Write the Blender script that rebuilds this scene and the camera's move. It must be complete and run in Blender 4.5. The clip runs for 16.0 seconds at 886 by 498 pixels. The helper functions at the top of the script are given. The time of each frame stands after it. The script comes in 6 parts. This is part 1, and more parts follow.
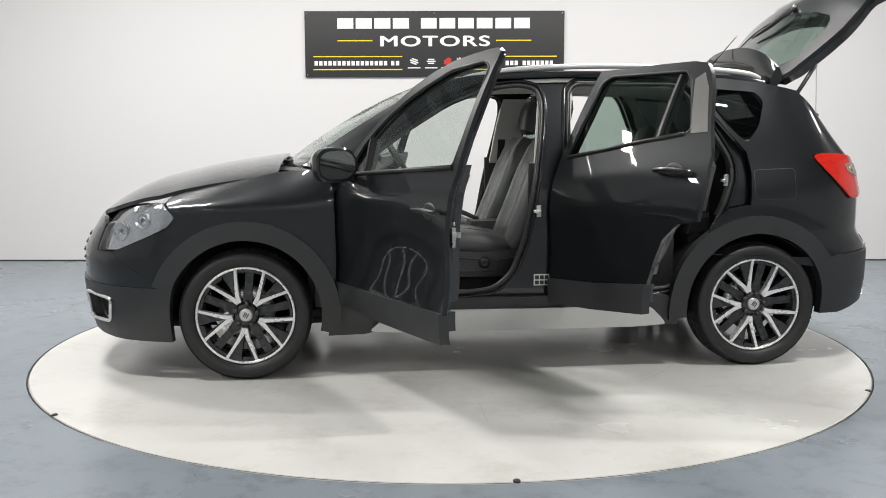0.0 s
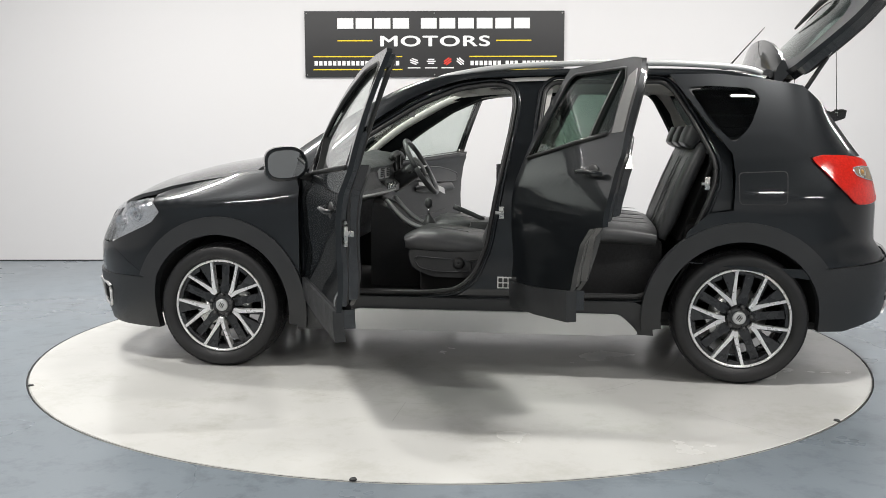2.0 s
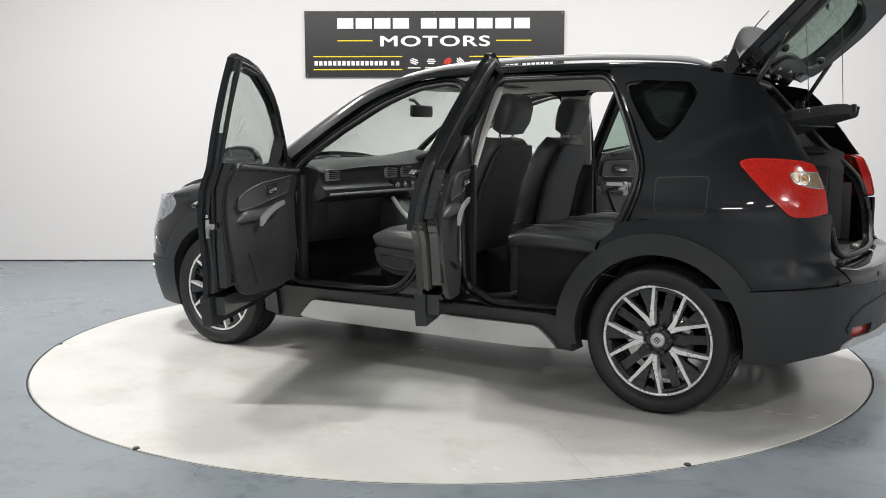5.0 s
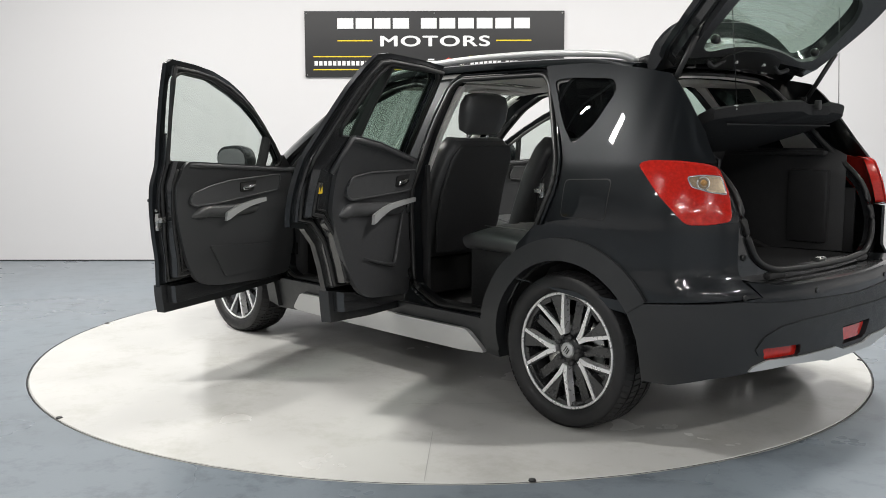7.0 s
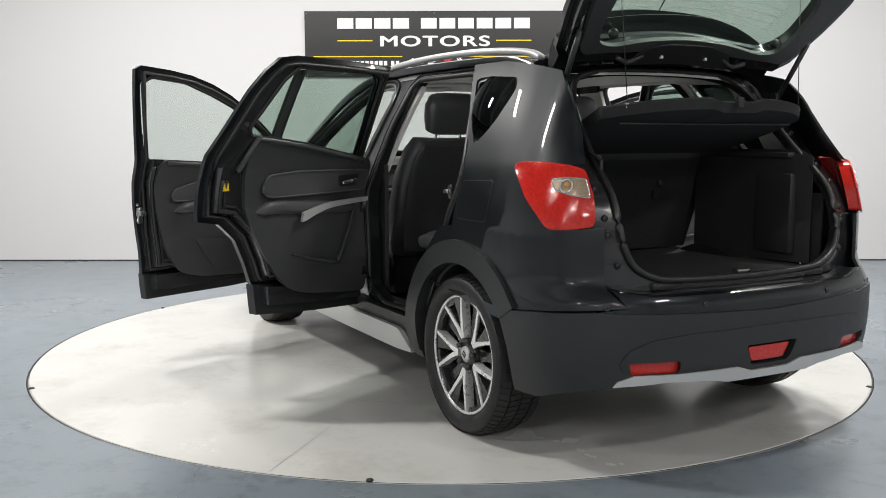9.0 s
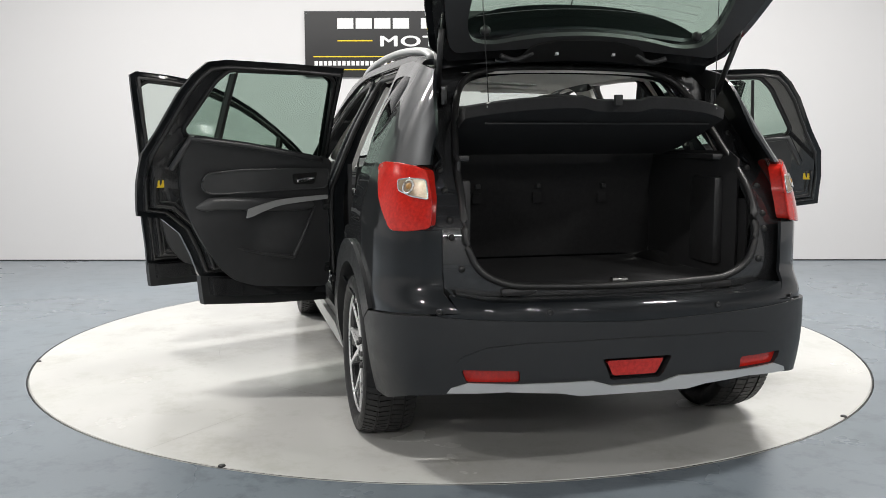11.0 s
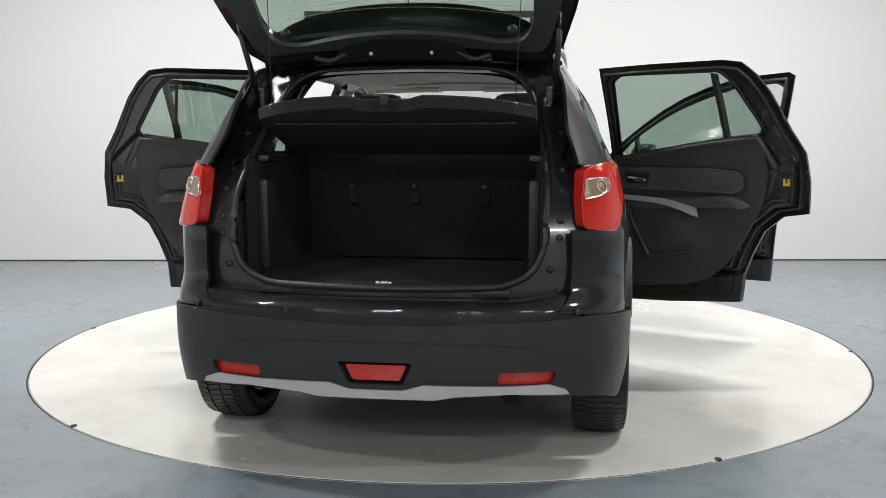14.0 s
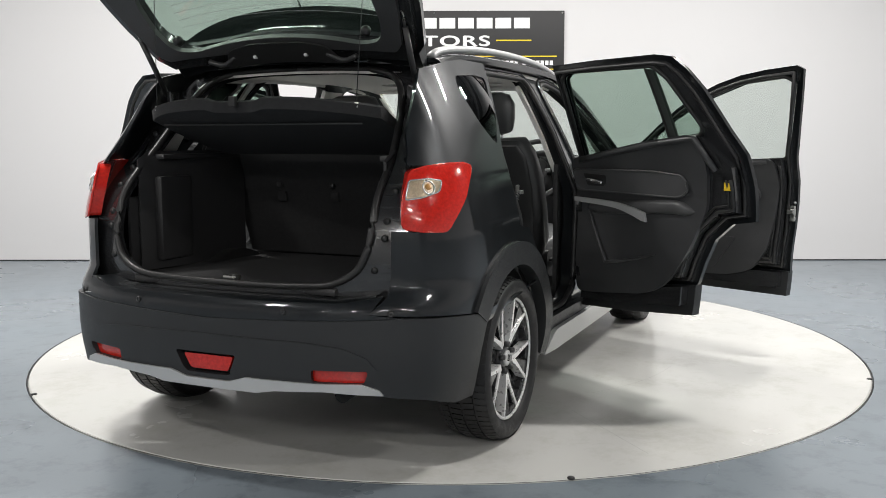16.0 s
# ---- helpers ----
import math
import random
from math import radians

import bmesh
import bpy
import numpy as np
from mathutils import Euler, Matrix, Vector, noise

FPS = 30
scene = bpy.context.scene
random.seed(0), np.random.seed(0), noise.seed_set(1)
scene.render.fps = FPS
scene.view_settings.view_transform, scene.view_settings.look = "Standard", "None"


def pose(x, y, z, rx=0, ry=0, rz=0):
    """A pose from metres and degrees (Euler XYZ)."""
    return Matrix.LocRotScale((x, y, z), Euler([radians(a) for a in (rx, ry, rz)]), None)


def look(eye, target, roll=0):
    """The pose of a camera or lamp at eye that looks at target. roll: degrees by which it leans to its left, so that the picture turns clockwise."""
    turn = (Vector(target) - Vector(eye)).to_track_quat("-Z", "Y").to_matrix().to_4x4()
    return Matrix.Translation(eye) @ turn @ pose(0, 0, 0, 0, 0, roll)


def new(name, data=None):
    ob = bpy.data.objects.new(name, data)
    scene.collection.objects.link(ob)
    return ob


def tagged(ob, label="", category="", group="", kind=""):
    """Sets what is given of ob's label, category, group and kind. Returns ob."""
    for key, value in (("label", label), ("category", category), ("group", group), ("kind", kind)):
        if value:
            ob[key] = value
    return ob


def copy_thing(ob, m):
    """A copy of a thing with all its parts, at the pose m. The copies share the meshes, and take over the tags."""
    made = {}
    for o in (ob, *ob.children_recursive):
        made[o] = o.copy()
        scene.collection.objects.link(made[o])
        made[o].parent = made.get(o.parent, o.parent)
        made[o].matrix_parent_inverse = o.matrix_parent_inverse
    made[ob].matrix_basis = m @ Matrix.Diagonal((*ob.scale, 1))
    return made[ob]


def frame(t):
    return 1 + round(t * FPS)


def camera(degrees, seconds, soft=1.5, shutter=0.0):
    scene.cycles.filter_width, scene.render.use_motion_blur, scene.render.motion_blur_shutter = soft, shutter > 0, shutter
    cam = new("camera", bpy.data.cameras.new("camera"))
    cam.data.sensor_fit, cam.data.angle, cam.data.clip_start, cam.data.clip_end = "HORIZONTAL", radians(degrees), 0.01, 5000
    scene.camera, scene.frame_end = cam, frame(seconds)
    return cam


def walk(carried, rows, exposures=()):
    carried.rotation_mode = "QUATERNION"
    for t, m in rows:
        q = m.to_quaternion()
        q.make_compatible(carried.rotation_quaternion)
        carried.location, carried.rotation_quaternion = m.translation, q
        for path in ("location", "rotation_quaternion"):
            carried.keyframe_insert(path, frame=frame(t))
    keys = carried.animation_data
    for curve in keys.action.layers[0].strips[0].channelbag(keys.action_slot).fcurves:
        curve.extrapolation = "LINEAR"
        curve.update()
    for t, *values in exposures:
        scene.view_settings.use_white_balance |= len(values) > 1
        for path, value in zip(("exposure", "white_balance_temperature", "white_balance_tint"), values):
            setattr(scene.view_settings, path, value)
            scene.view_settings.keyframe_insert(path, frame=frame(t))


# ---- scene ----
from mathutils import geometry

# A still camera watches a car that turns on a showroom turntable.
cam = camera(51.36, 16.0, soft=0.7)
EYE = Vector((0.0, -5.308, 1.187))
AIM = EYE + Vector((-0.006305, 0.99267, -0.12069))
walk(cam, [(0, look(EYE, AIM, -0.088)), (16, look(EYE, AIM, -0.088))], exposures=[(0, 0.2), (16, 0.2)])

# turn of the table in degrees, time by time
TURN = [(0, 0.0), (0.5, -3.44), (1, -7.16), (1.5, -10.81), (2, -14.55), (2.5, -18.5), (3, -22.6), (3.5, -26.6),
        (4, -30.55), (5.25, -40.35), (6.5, -49.93), (7, -53.6), (7.5, -57.2), (8, -60.75), (8.5, -64.4), (9, -68.05),
        (10.25, -77.15), (11.5, -86.25), (12, -89.98), (12.5, -93.7), (13, -97.3), (13.5, -100.95), (14, -104.7),
        (14.5, -108.55), (15, -112.35), (15.5, -116.15), (16, -120.07)]
CAR_AT, CAR_TURN = Vector((0.2004, 0.1022, 0.003)), 186.66

# ---------------------------------------------------------------- light
world = bpy.data.worlds.new("hall_air")
scene.world = world
world.use_nodes = True
world.node_tree.nodes["Background"].inputs[0].default_value = (0.6, 0.65, 0.7, 1)
world.node_tree.nodes["Background"].inputs[1].default_value = 0.02


def ceiling_lamp(x, y, z, w, d, watts, tilt=0, warm=(1, 0.972, 0.94)):
    data = bpy.data.lights.new("panel_light", "AREA")
    data.shape, data.size, data.size_y, data.energy, data.color = "RECTANGLE", w, d, watts, warm
    ob = new("panel_light", data)
    ob.matrix_basis = pose(x, y, z, tilt, 0, 0)
    return ob


LAMPS = [(-3.0, 0.9, 3.75, 0.6, 0.10, 105), (3.0, 0.9, 3.75, 0.6, 0.10, 105), (-5.6, 0.2, 3.75, 0.6, 0.10, 38), (5.6, 0.2, 3.75, 0.6, 0.10, 38),
         (-1.0, 1.5, 3.75, 0.6, 0.10, 45), (1.0, 1.5, 3.75, 0.6, 0.10, 45), (-2.2, -1.5, 3.75, 0.7, 0.10, 84), (2.2, -1.5, 3.75, 0.7, 0.10, 84),
         # fill added on the camera side, out of view, positions assumed
         (-4.0, -4.8, 3.75, 0.6, 0.10, 80), (4.0, -4.8, 3.75, 0.6, 0.10, 80),
         (-2.4, -8.4, 3.75, 0.6, 0.10, 90), (2.4, -8.4, 3.75, 0.6, 0.10, 90),
         # added to brighten the unseen south wall, which the black paint reflects
         (-5.0, -10.2, 3.75, 1.2, 0.10, 58), (0.0, -10.2, 3.75, 1.2, 0.10, 58), (5.0, -10.2, 3.75, 1.2, 0.10, 58)]
for row in LAMPS:
    ceiling_lamp(*row)


# ---------------------------------------------------------------- materials
def material(name, color, rough=0.5, metal=0.0, noise_scale=0.0, vary=0.0, bump=0.0, bump_scale=200.0, coat=0.0, spec=0.5,
             rough_vary=0.0):
    """Principled material with mottled colour, roughness and fine relief in object space."""
    m = bpy.data.materials.new(name)
    m.use_nodes = True
    n, l = m.node_tree.nodes, m.node_tree.links
    b = n["Principled BSDF"]
    b.inputs["Base Color"].default_value = (*color, 1)
    b.inputs["Roughness"].default_value = rough
    b.inputs["Metallic"].default_value = metal
    b.inputs["Coat Weight"].default_value = coat
    b.inputs["Coat Roughness"].default_value = 0.018
    b.inputs["Specular IOR Level"].default_value = spec
    tc = n.new("ShaderNodeTexCoord")
    if vary or rough_vary:
        t = n.new("ShaderNodeTexNoise")
        t.inputs["Scale"].default_value, t.inputs["Detail"].default_value = noise_scale, 6
        l.new(tc.outputs["Object"], t.inputs["Vector"])
        if vary:
            mix = n.new("ShaderNodeMix")
            mix.data_type = "RGBA"
            mix.inputs[6].default_value = (*[c * (1 - vary) for c in color], 1)
            mix.inputs[7].default_value = (*[min(1, c * (1 + vary)) for c in color], 1)
            l.new(t.outputs["Fac"], mix.inputs[0])
            l.new(mix.outputs[2], b.inputs["Base Color"])
        if rough_vary:
            r = n.new("ShaderNodeMapRange")
            r.inputs["From Min"].default_value, r.inputs["From Max"].default_value = 0.3, 0.7
            r.inputs["To Min"].default_value, r.inputs["To Max"].default_value = rough - rough_vary, rough + rough_vary
            l.new(t.outputs["Fac"], r.inputs["Value"])
            l.new(r.outputs["Result"], b.inputs["Roughness"])
    if bump:
        t2 = n.new("ShaderNodeTexNoise")
        t2.inputs["Scale"].default_value, t2.inputs["Detail"].default_value = bump_scale, 3
        l.new(tc.outputs["Object"], t2.inputs["Vector"])
        bp = n.new("ShaderNodeBump")
        bp.inputs["Strength"].default_value, bp.inputs["Distance"].default_value = bump, 0.002
        l.new(t2.outputs["Fac"], bp.inputs["Height"])
        l.new(bp.outputs["Normal"], b.inputs["Normal"])
    return m


def glass_material(name, tint, rough=0.0, mix=0.0):
    """Thin glass: a clear film that lets light pass, with a glossy face."""
    m = bpy.data.materials.new(name)
    m.use_nodes = True
    n, l = m.node_tree.nodes, m.node_tree.links
    n.remove(n["Principled BSDF"])
    tr, gl, mx, lw = (n.new("ShaderNodeBsdfTransparent"), n.new("ShaderNodeBsdfGlossy"), n.new("ShaderNodeMixShader"),
                      n.new("ShaderNodeLayerWeight"))
    pw, ma = n.new("ShaderNodeMath"), n.new("ShaderNodeMath")
    pw.operation, ma.operation = "POWER", "MULTIPLY_ADD"
    lw.inputs["Blend"].default_value = 0.5
    pw.inputs[1].default_value = 4.0
    ma.inputs[1].default_value, ma.inputs[2].default_value = 0.7, 0.04
    tr.inputs[0].default_value = (*tint, 1)
    gl.inputs[0].default_value, gl.inputs["Roughness"].default_value = (1, 1, 1, 1), rough
    l.new(lw.outputs["Facing"], pw.inputs[0])
    l.new(pw.outputs[0], ma.inputs[0])
    l.new(ma.outputs[0], mx.inputs[0])
    l.new(tr.outputs[0], mx.inputs[1])
    l.new(gl.outputs[0], mx.inputs[2])
    l.new(mx.outputs[0], n["Material Output"].inputs[0])
    return m


PAINT = material("black_metallic_paint", (0.0092, 0.0112, 0.0130), 0.38, 0.35, 900, 0.35, 0.0, coat=1.0, spec=0.2)
INNER_PAINT = material("inner_black_paint", (0.021, 0.0217, 0.023), 0.2, 0.0, 14, 0.3, coat=1.0, rough_vary=0.06)
CLAD = material("grey_plastic", (0.023, 0.0243, 0.0258), 0.44, 0, 20, 0.2, 0.25, 900, rough_vary=0.06)
SILVER = material("silver_paint", (0.58, 0.585, 0.585), 0.38, 0.35, 6, 0.08, 0.05, 600, rough_vary=0.05)
CHROME = material("chrome", (0.8, 0.8, 0.8), 0.1, 1.0, 20, 0.04)
STEEL = material("zinc_steel", (0.55, 0.55, 0.53), 0.3, 1.0, 40, 0.1, rough_vary=0.08)
RUBBER = material("tyre_rubber", (0.011, 0.011, 0.012), 0.52, 0, 30, 0.3, 0.3, 500, rough_vary=0.1)
SEAL = material("rubber_seal", (0.021, 0.021, 0.021), 0.4, 0, 30, 0.2, 0.1, 400)
ALLOY = material("machined_alloy", (0.84, 0.84, 0.84), 0.30, 0.5, 60, 0.06, 0.04, 900, rough_vary=0.05)
WHEEL_BLACK = material("wheel_dark_paint", (0.026, 0.0265, 0.028), 0.28, 0.2, 30, 0.2, coat=0.4, rough_vary=0.05)
TRIM = material("black_trim", (0.042, 0.042, 0.043), 0.45, 0, 30, 0.2, 0.35, 700, rough_vary=0.05)
CARD = material("door_card_vinyl", (0.050, 0.051, 0.053), 0.38, 0, 25, 0.15, 0.2, 650, rough_vary=0.06)
LEATHER = material("black_leather", (0.078, 0.079, 0.081), 0.36, 0, 18, 0.15, 0.2, 380, rough_vary=0.08)
CARPET = material("boot_carpet", (0.027, 0.027, 0.028), 0.95, 0, 60, 0.35, 1.0, 1500)
HEADLINER = material("pale_headliner", (0.82, 0.80, 0.76), 0.9, 0, 40, 0.06, 0.3, 900)
DARK = material("underbody_black", (0.012, 0.012, 0.012), 0.8, 0, 20, 0.3, 0.3, 200)
STITCH = material("grey_thread", (0.30, 0.30, 0.30), 0.8, 0, 50, 0.1)
YELLOW = material("yellow_tag", (0.75, 0.52, 0.02), 0.5, 0, 40, 0.1)
AMBER = material("amber_lens", (0.45, 0.24, 0.08), 0.15, 0, 60, 0.15, coat=0.6)
LAMP_GREY = material("lamp_reflector", (0.72, 0.73, 0.74), 0.16, 0.85, 18, 0.12, rough_vary=0.05)
BOOT_TRIM = material("boot_plastic", (0.030, 0.030, 0.031), 0.40, 0, 30, 0.2, 0.2, 700, rough_vary=0.05)
INDICATOR = material("indicator_lens", (0.34, 0.26, 0.17), 0.2, 0.35, 130, 0.45, 0.5, 180, coat=0.5)
GLASS = glass_material("green_tinted_glass", (0.86, 0.895, 0.875))
PRIVACY = glass_material("dark_tinted_glass", (0.17, 0.185, 0.18))
CLEAR = glass_material("clear_lens", (0.93, 0.94, 0.95))
FILM = material("satin_film", (0.10, 0.10, 0.093), 0.36, 0, 30, 0.12, 0.05, 500)
LABEL_WHITE = material("label_white", (0.72, 0.72, 0.70), 0.5, 0, 60, 0.1)


def red_lens():
    m = material("red_lens", (0.56, 0.020, 0.012), 0.12, 0, 90, 0.45, 0.18, 240, coat=1.0, spec=0.25)
    return m


RED = red_lens()


# ---------------------------------------------------------------- mesh helpers
def surface_normals(me):
    """Shade the front of a sheet by the smooth surface it was cut from."""
    vn, fr = np.zeros(len(me.vertices) * 3), np.zeros(len(me.polygons), dtype=int)
    me.attributes["true_normal"].data.foreach_get("vector", vn)
    me.attributes["is_front"].data.foreach_get("value", fr)
    vn = vn.reshape(-1, 3)
    if not fr.any():
        return
    out = [(0.0, 0.0, 0.0)] * len(me.loops)
    for p in me.polygons:
        if fr[p.index]:
            for li in p.loop_indices:
                n = Vector(vn[me.loops[li].vertex_index])
                k = n.dot(p.normal)
                if abs(k) > 0.8:
                    out[li] = tuple(n if k > 0 else -n)
    me.normals_split_custom_set(out)
    for nm in ("true_normal", "is_front"):
        me.attributes.remove(me.attributes[nm])


def obj(name, bm, mat, parent=None, label="", smooth=True):
    me = bpy.data.meshes.new(name)
    bmesh.ops.recalc_face_normals(bm, faces=bm.faces)
    bm.to_mesh(me)
    bm.free()
    for m in (mat if isinstance(mat, (list, tuple)) else [mat]):
        me.materials.append(m)
    if smooth:
        for p in me.polygons:
            p.use_smooth = True
    if smooth and "true_normal" in me.attributes:
        surface_normals(me)
    ob = new(name, me)
    if parent is not None:
        ob.parent = parent
    if label:
        ob["label"] = label
    return ob


def part(name, bm, mat, parent, label="", side=1, smooth=True, away=None):
    """One mesh under a thing or part; side -1 mirrors it across the car's middle; away: the parent's own origin."""
    if away is not None:
        bmesh.ops.translate(bm, verts=bm.verts, vec=-Vector(away))
    if side < 0:
        layer = bm.verts.layers.float_vector.get("true_normal")
        for v in bm.verts:
            v.co.y = -v.co.y
            if layer:
                v[layer].y = -v[layer].y
    return obj(name, bm, mat, parent, label, smooth)


def sharpen(bm, angle=35):
    lim = radians(angle)
    for e in bm.edges:
        if len(e.link_faces) != 2 or e.calc_face_angle(0) > lim:
            e.smooth = False
    return bm


def box(bm, x0, x1, y0, y1, z0, z1, bevel=0.0, seg=2):
    """A bevelled block added to bm."""
    made = bmesh.ops.create_cube(bm, size=1)["verts"]
    for v in made:
        v.co = Vector(((x0 + x1) / 2 + v.co.x * (x1 - x0), (y0 + y1) / 2 + v.co.y * (y1 - y0), (z0 + z1) / 2 + v.co.z * (z1 - z0)))
    if bevel:
        edges = list({e for v in made for e in v.link_edges})
        bmesh.ops.bevel(bm, geom=edges, offset=bevel, segments=seg, affect="EDGES", profile=0.6)
    return bm


def block(x0, x1, y0, y1, z0, z1, bevel=0.0, seg=2):
    return sharpen(box(bmesh.new(), x0, x1, y0, y1, z0, z1, bevel, seg), 50)


def catmull(pts, n=6, closed=False):
    pts = [Vector(p) for p in pts]
    out, k = [], len(pts)
    for i in range(k if closed else k - 1):
        a, b = pts[i], pts[(i + 1) % k]
        p = pts[(i - 1) % k] if closed or i > 0 else a
        q = pts[(i + 2) % k] if closed or i + 2 < k else b
        for j in range(n):
            t = j / n
            out.append(0.5 * ((2 * a) + (b - p) * t + (2 * p - 5 * a + 4 * b - q) * t * t + (3 * a - p - 3 * b + q) * t ** 3))
    if not closed:
        out.append(pts[-1])
    return out


def rounded(poly, r, n=4):
    """A polygon with its corners rounded by about r."""
    poly, out, k = [Vector(p) for p in poly], [], len(poly)
    for i in range(k):
        a, b, c = poly[i - 1], poly[i], poly[(i + 1) % k]
        d1, d2 = a - b, c - b
        m = min(r, d1.length * 0.45, d2.length * 0.45)
        p, q = b + d1.normalized() * m, b + d2.normalized() * m
        for j in range(n + 1):
            t = j / n
            out.append(p * (1 - t) ** 2 + b * 2 * t * (1 - t) + q * t * t)
    return out


def inside(p, poly):
    hit, k = False, len(poly)
    for i in range(k):
        a, b = poly[i], poly[i - 1]
        if (a[1] > p[1]) != (b[1] > p[1]) and p[0] < (b[0] - a[0]) * (p[1] - a[1]) / (b[1] - a[1]) + a[0]:
            hit = not hit
    return hit


def resample(poly, step):
    out, k = [], len(poly)
    for i in range(k):
        a, b = Vector(poly[i][:2]), Vector(poly[(i + 1) % k][:2])
        n = max(1, math.ceil((b - a).length / step))
        out += [a + (b - a) * j / n for j in range(n)]
    return out


def inset(poly, d):
    """An outline drawn in by d."""
    k, out = len(poly), []
    area = sum(poly[i - 1][0] * poly[i][1] - poly[i][0] * poly[i - 1][1] for i in range(k))
    sg = 1 if area > 0 else -1
    for i in range(k):
        a, b, c = Vector(poly[i - 1][:2]), Vector(poly[i][:2]), Vector(poly[(i + 1) % k][:2])
        n1 = Vector((-(b - a).y, (b - a).x)).normalized() * sg
        n2 = Vector((-(c - b).y, (c - b).x)).normalized() * sg
        m = (n1 + n2)
        m = m / max(0.6, m.length_squared / 2) if m.length > 1e-6 else n1
        out.append((b.x + m.x * d, b.y + m.y * d))
    return out


def panel(outline, face, thick=0.004, step=0.06, holes=(), lip=0.0):
    """A sheet of the surface face(u, v, depth), cut to an outline with holes; thick: its depth; lip: how far its rim turns in."""
    rings = [resample(r, step) for r in (outline, *holes)]
    pts, edges = [], []
    for r in rings:
        o = len(pts)
        pts += r
        edges += [(o + i, o + (i + 1) % len(r)) for i in range(len(r))]
    arr = np.array([(p.x, p.y) for p in pts])
    seg_a = np.array([arr[i] for i, j in edges])
    seg_d = np.array([arr[j] - arr[i] for i, j in edges])
    seg_l = (seg_d ** 2).sum(1) + 1e-12
    lo, hi = arr.min(0), arr.max(0)
    for i, u in enumerate(np.arange(lo[0] + step / 2, hi[0], step)):
        for v in np.arange(lo[1] + step * (0.25 + 0.5 * (i % 2)), hi[1], step):
            q = np.array((u, v))
            t = np.clip(((q - seg_a) * seg_d).sum(1) / seg_l, 0, 1)
            near = (((seg_a + seg_d * t[:, None]) - q) ** 2).sum(1).min()
            if near > (0.45 * step) ** 2 and inside(q, rings[0]) and not any(inside(q, h) for h in rings[1:]):
                pts.append(Vector((u, v)))
    vs, es, fs, *_ = geometry.delaunay_2d_cdt(pts, edges, [], 0, 1e-6)
    keep = []
    for f in fs:
        c = sum((vs[i] for i in f), Vector((0, 0))) / 3
        if inside(c, rings[0]) and not any(inside(c, h) for h in rings[1:]):
            keep.append(f)
    bm = bmesh.new()
    true_n, is_front = bm.verts.layers.float_vector.new("true_normal"), bm.faces.layers.int.new("is_front")
    front = [bm.verts.new(face(v.x, v.y, 0.0)) for v in vs]
    h = 0.012
    for f, v in zip(front, vs):
        f[true_n] = (face(v.x + h, v.y, 0) - face(v.x - h, v.y, 0)).cross(face(v.x, v.y + h, 0) - face(v.x, v.y - h, 0)).normalized()
    back = [bm.verts.new(face(v.x, v.y, -thick)) for v in vs] if thick else None
    count = {}
    for f in keep:
        bm.faces.new([front[i] for i in f])[is_front] = 1
        if back:
            bm.faces.new([back[i] for i in reversed(f)])
        for i in range(3):
            a, b = f[i], f[(i + 1) % 3]
            if (b, a) in count:
                del count[(b, a)]
            else:
                count[(a, b)] = 1
    if back:
        for a, b in count:
            bm.faces.new((front[b], front[a], back[a], back[b]))
    bmesh.ops.delete(bm, geom=[v for v in bm.verts if not v.link_faces], context="VERTS")
    return sharpen(bm, 40)


def loft(rows, closed=False, thick=None, cap=False):
    """Quads between rows of points of equal count; closed: each row is a ring."""
    bm = bmesh.new()
    grid = [[bm.verts.new(p) for p in r] for r in rows]
    k = len(rows[0])
    for a, b in zip(grid, grid[1:]):
        for i in range(k if closed else k - 1):
            j = (i + 1) % k
            try:
                bm.faces.new((a[i], a[j], b[j], b[i]))
            except ValueError:
                pass
    if cap:
        for r in (grid[0], grid[-1]):
            try:
                bm.faces.new(r)
            except ValueError:
                pass
    bmesh.ops.remove_doubles(bm, verts=bm.verts, dist=1e-5)
    if thick:
        bmesh.ops.recalc_face_normals(bm, faces=bm.faces)
        bmesh.ops.solidify(bm, geom=bm.faces[:], thickness=thick)
    return sharpen(bm, 45)


def tube(pts, r, n=8, smooth_n=0, flat=1.0, bm=None):
    """A round bar along points; r may be one radius or one for each point."""
    pts = catmull(pts, smooth_n) if smooth_n else [Vector(p) for p in pts]
    rs = r if isinstance(r, (list, tuple)) else [r] * len(pts)
    if len(rs) != len(pts):
        rs = list(np.interp(np.linspace(0, 1, len(pts)), np.linspace(0, 1, len(rs)), rs))
    bm = bm or bmesh.new()
    last, up = None, Vector((0, 0, 1))
    rows = []
    for i, p in enumerate(pts):
        d = (pts[min(i + 1, len(pts) - 1)] - pts[max(i - 1, 0)]).normalized()
        u = up if abs(d.dot(up)) < 0.95 else Vector((1, 0, 0))
        a = d.cross(u).normalized()
        b = a.cross(d)
        rows.append([bm.verts.new(p + a * rs[i] * math.cos(2 * math.pi * k / n) + b * rs[i] * flat * math.sin(2 * math.pi * k / n))
                     for k in range(n)])
    for a, b in zip(rows, rows[1:]):
        for k in range(n):
            bm.faces.new((a[k], a[(k + 1) % n], b[(k + 1) % n], b[k]))
    bm.faces.new(rows[0][::-1])
    bm.faces.new(rows[-1])
    return sharpen(bm, 50)


